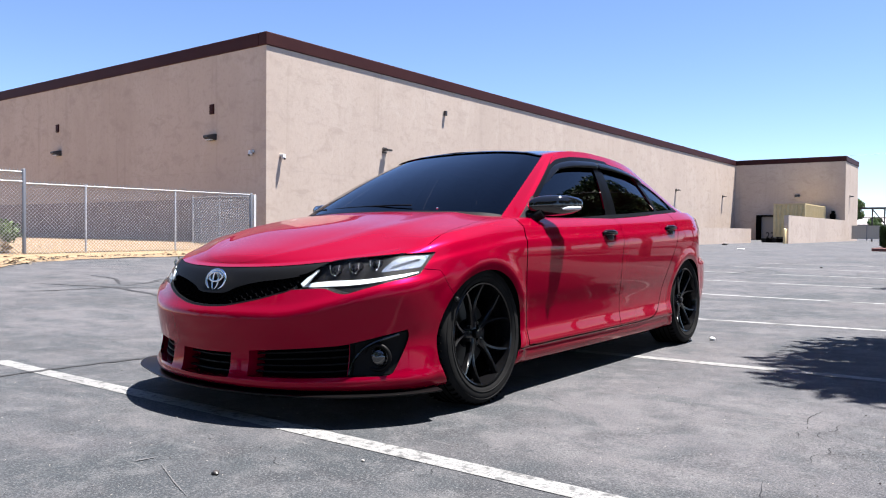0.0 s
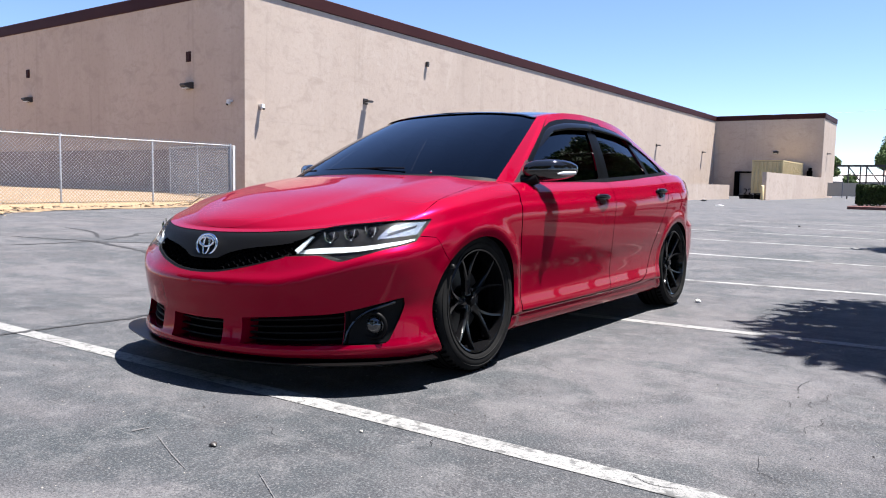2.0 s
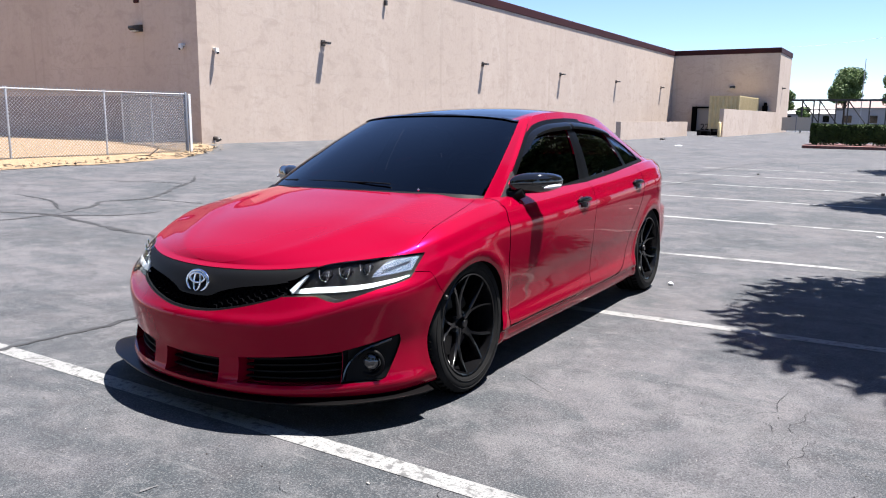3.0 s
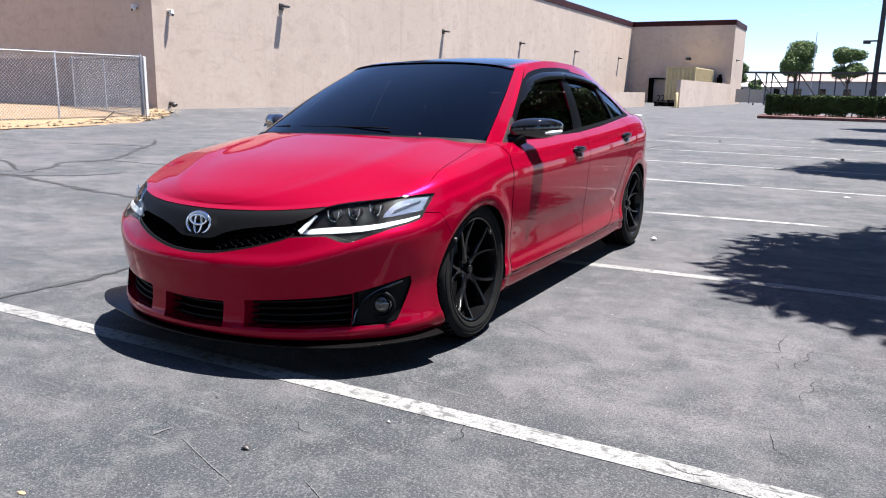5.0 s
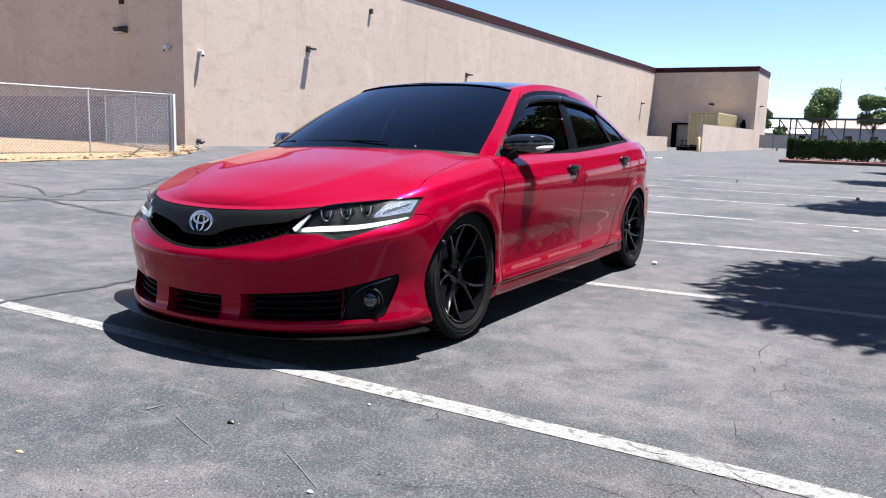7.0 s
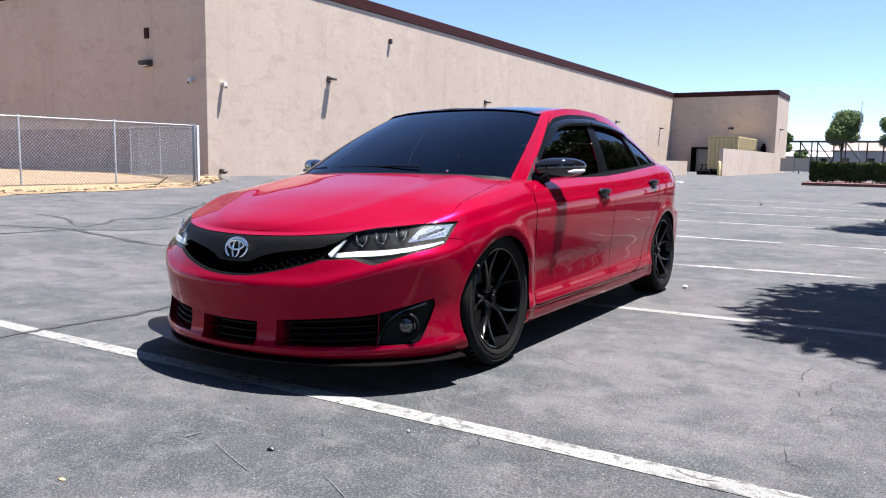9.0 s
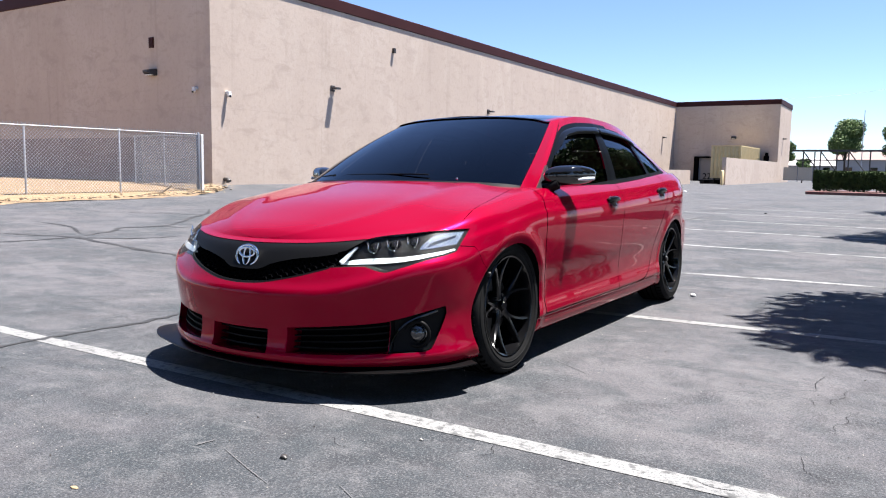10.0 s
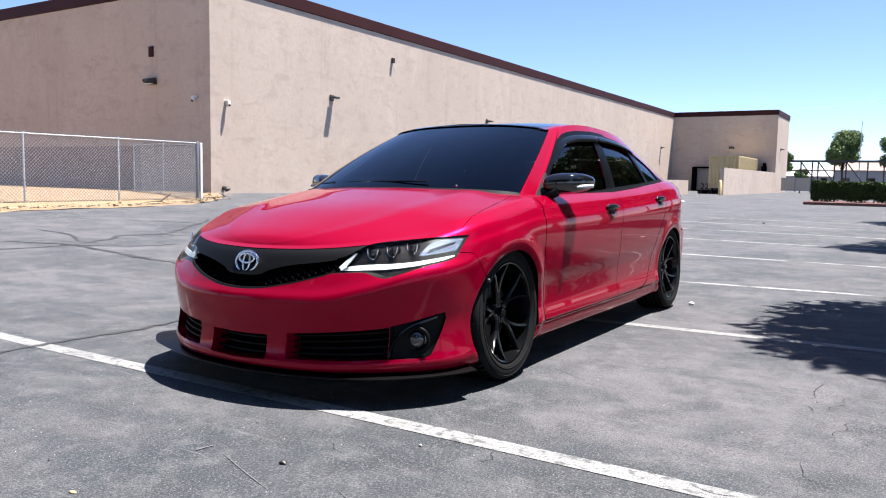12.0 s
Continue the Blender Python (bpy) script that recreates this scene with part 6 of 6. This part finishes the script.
seam([(-4.94, 16.0), (-4.73, 18.6), (-4.62, 20.1), (-4.25, 23.7), (-3.94, 26.6)], 0.034, seed=8)
seam([(-5.34, 12.0), (-4.44, 13.8), (-4.28, 15.5), (-3.54, 17.0)], 0.03, seed=9)


def branch(seed, at, length, heading, width=0.0016):
    """A wandering hairline crack with a side branch or two."""
    rng = np.random.default_rng(seed)
    p, h, pts = np.array(at, float), heading, []
    for k in range(9):
        pts.append(tuple(p))
        h += rng.normal() * 0.55
        h = heading + (h - heading) * 0.7
        p = p + np.array([math.cos(h), math.sin(h)]) * length / 8
    seam(pts, width, "hairline crack in the asphalt", M_CRACK, seed, 0.003, 1.2)
    if length > 0.3:
        q = pts[4]
        branch(seed + 100, q, length * 0.4, heading + rng.choice((-1.1, 1.1)), width * 0.8)


for k, (at, length, heading) in enumerate((((-0.59, 2.15), 0.42, -1.4), ((-0.57, 1.75), 0.36, -1.3), ((-1.23, -0.08), 0.25, 1.1), ((-2.17, 0.37), 0.20, -0.9), ((-1.59, 0.47), 0.16, 1.7), ((-0.72, 0.65), 0.35, -0.2),
                                           ((-1.04, 0.31), 0.6, 0.05), ((-0.68, 1.12), 0.3, -1.2), ((-0.36, 0.29), 0.3, -1.3), ((-0.83, 0.48), 0.3, -0.6), ((-0.07, 0.81), 0.3, 0.4), ((-1.49, 0.0), 0.3, 0.3), ((-0.63, 0.0), 0.4, 0.2))):
    branch(60 + k, at, length, heading)

# pale scratches, and the cracks between the bays
for k, pts in enumerate(([(-1.984, 1.951), (-1.814, 1.822), (-1.635, 1.693)], [(-2.485, 0.04), (-2.478, 0.08), (-2.465, 0.118)], [(-2.39, 0.08), (-2.2, 0.0), (-2.02, -0.067)], [(-1.85, 0.054), (-1.7, -0.03), (-1.586, -0.097)])):
    seam(pts, 0.003 if k != 1 else 0.009, "pale scratch scraped into the asphalt", M_SCRATCH, 90 + k, 0.0032, 0.5)
for k, pts in enumerate(([(-0.715, 2.33), (-0.74, 2.16), (-0.722, 2.02)], [(-0.815, 1.95), (-0.765, 2.0), (-0.712, 2.022)], [(-0.78, 1.875), (-0.725, 1.845), (-0.705, 1.765)], [(-1.14, 1.755), (-1.06, 1.78), (-0.985, 1.82)], [(-0.95, 0.69), (-0.87, 0.66), (-0.79, 0.675)], [(-0.62, 0.66), (-0.56, 0.62), (-0.47, 0.60)])):
    seam(pts, 0.0022, "branching crack in the asphalt", M_CRACK, 100 + k, 0.0036, 1.4)


def chip(at, size, mat, name, label, seed):
    """A small irregular lump lying on the ground."""
    rng = np.random.default_rng(seed)
    bm = bmesh.new()
    bmesh.ops.create_icosphere(bm, subdivisions=2, radius=1.0)
    for v in bm.verts:
        k = 1 + 0.35 * noise.noise(v.co * 1.7 + Vector((seed, 0, 0)))
        v.co = Vector((v.co.x * size[0] * k, v.co.y * size[1] * k, v.co.z * size[2] * k))
    bmesh.ops.translate(bm, vec=(at[0], at[1], float(ground_z(*at)) + size[2] * 0.75), verts=bm.verts)
    return solid(name, bm, mat, label, "litter", "litter", smooth=60)


chip((-1.90, 4.60), (0.024, 0.02, 0.016), M_WHITE, "pebble", "small pale pebble on the asphalt", 1)
chip((-2.14, 0.12), (0.014, 0.012, 0.008), M_IRON, "grit", "small dark chip on the asphalt", 2)
chip((-9.9, 35.1), (0.20, 0.14, 0.025), M_WHITE, "paper_scrap", "crumpled white paper on the asphalt", 3)
chip((-13.5, 45.1), (0.16, 0.11, 0.07), M_IRON, "rag", "dark crumpled rag on the asphalt", 4)
chip((-3.47, 18.0), (0.03, 0.025, 0.02), M_IRON, "grit", "small dark chip on the asphalt", 5)
chip((-0.72, 13.93), (0.035, 0.03, 0.03), M_IRON, "rock", "dark stone lying by the bays", 6)
chip((-0.81, 13.97), (0.018, 0.018, 0.012), M_CONC, "rock", "grey stone lying by the bays", 7)
chip((-0.56, 8.43), (0.035, 0.025, 0.008), M_WHITE, "paper_scrap", "small white scrap on the asphalt", 8)


chip((-2.50, -0.40), (0.016, 0.008, 0.003), M_STRAW, "leaf", "small dry yellow leaf on the asphalt", 11)
chip((-1.58, -0.13), (0.010, 0.006, 0.005), M_WHITE, "pebble", "small pale pebble on the asphalt", 12)
chip((-1.85, 0.515), (0.007, 0.006, 0.005), M_CONC, "pebble", "small pale pebble on the asphalt", 13)


def grit(count, seed, mat, size, label):
    """Fine loose grit over the nearest bays."""
    rng = np.random.default_rng(seed)
    x = -5.8 + 6.8 * rng.random(count)
    y = -0.8 + 8.0 * rng.random(count) ** 1.4
    s = size * (0.4 + rng.random(count) ** 3 * 1.6)
    z = ground_z(x, y)
    base = np.array([(1, 0, 0), (-0.5, 0.87, 0), (-0.5, -0.87, 0), (0, 0, 0.9)])
    turn = rng.random(count) * 6.28
    c, n = np.cos(turn)[:, None], np.sin(turn)[:, None]
    vx = base[None, :, 0] * c - base[None, :, 1] * n
    vy = base[None, :, 0] * n + base[None, :, 1] * c
    v = np.stack([x[:, None] + vx * s[:, None], y[:, None] + vy * s[:, None], z[:, None] + 0.001 + base[None, :, 2] * s[:, None]], 2).reshape(-1, 3)
    k = np.arange(count)[:, None] * 4
    f = np.concatenate([k + [0, 1, 3], k + [1, 2, 3], k + [2, 0, 3]], 0)
    return tagged(part("grit", stuff_mesh(v.tolist(), f.tolist()), mat), label, "grit", kind="stuff")


grit(2600, 41, M_CONC, 0.0024, "fine pale grit scattered on the asphalt")
grit(1600, 42, M_IRON, 0.003, "fine dark grit scattered on the asphalt")
# low bush by the tall fence post
bush = thing("bush", "half-dry green bush behind the fence", "bush")
rng = np.random.default_rng(77)
z = float(ground_z(-20.7, 6.3))
v, f = leaf_cloud([(-20.6, 7.35, z + 0.55), (-20.7, 6.8, z + 0.72), (-20.5, 5.9, z + 0.5)], [0.38, 0.48, 0.5], 2600, 0.07, rng, 0.8)
tagged(part("foliage", stuff_mesh(v.tolist(), f.tolist()), M_LEAF, bush), kind="stuff")
v, f = leaf_cloud([(-20.3, 7.0, z + 0.15), (-20.3, 6.2, z + 0.15), (-20.4, 5.1, z + 0.15)], [0.35, 0.45, 0.5], 1000, 0.12, rng, 0.8, 0.4)
tagged(part("dry_stalks", stuff_mesh(v.tolist(), f.tolist()), M_STRAW, bush), kind="stuff")
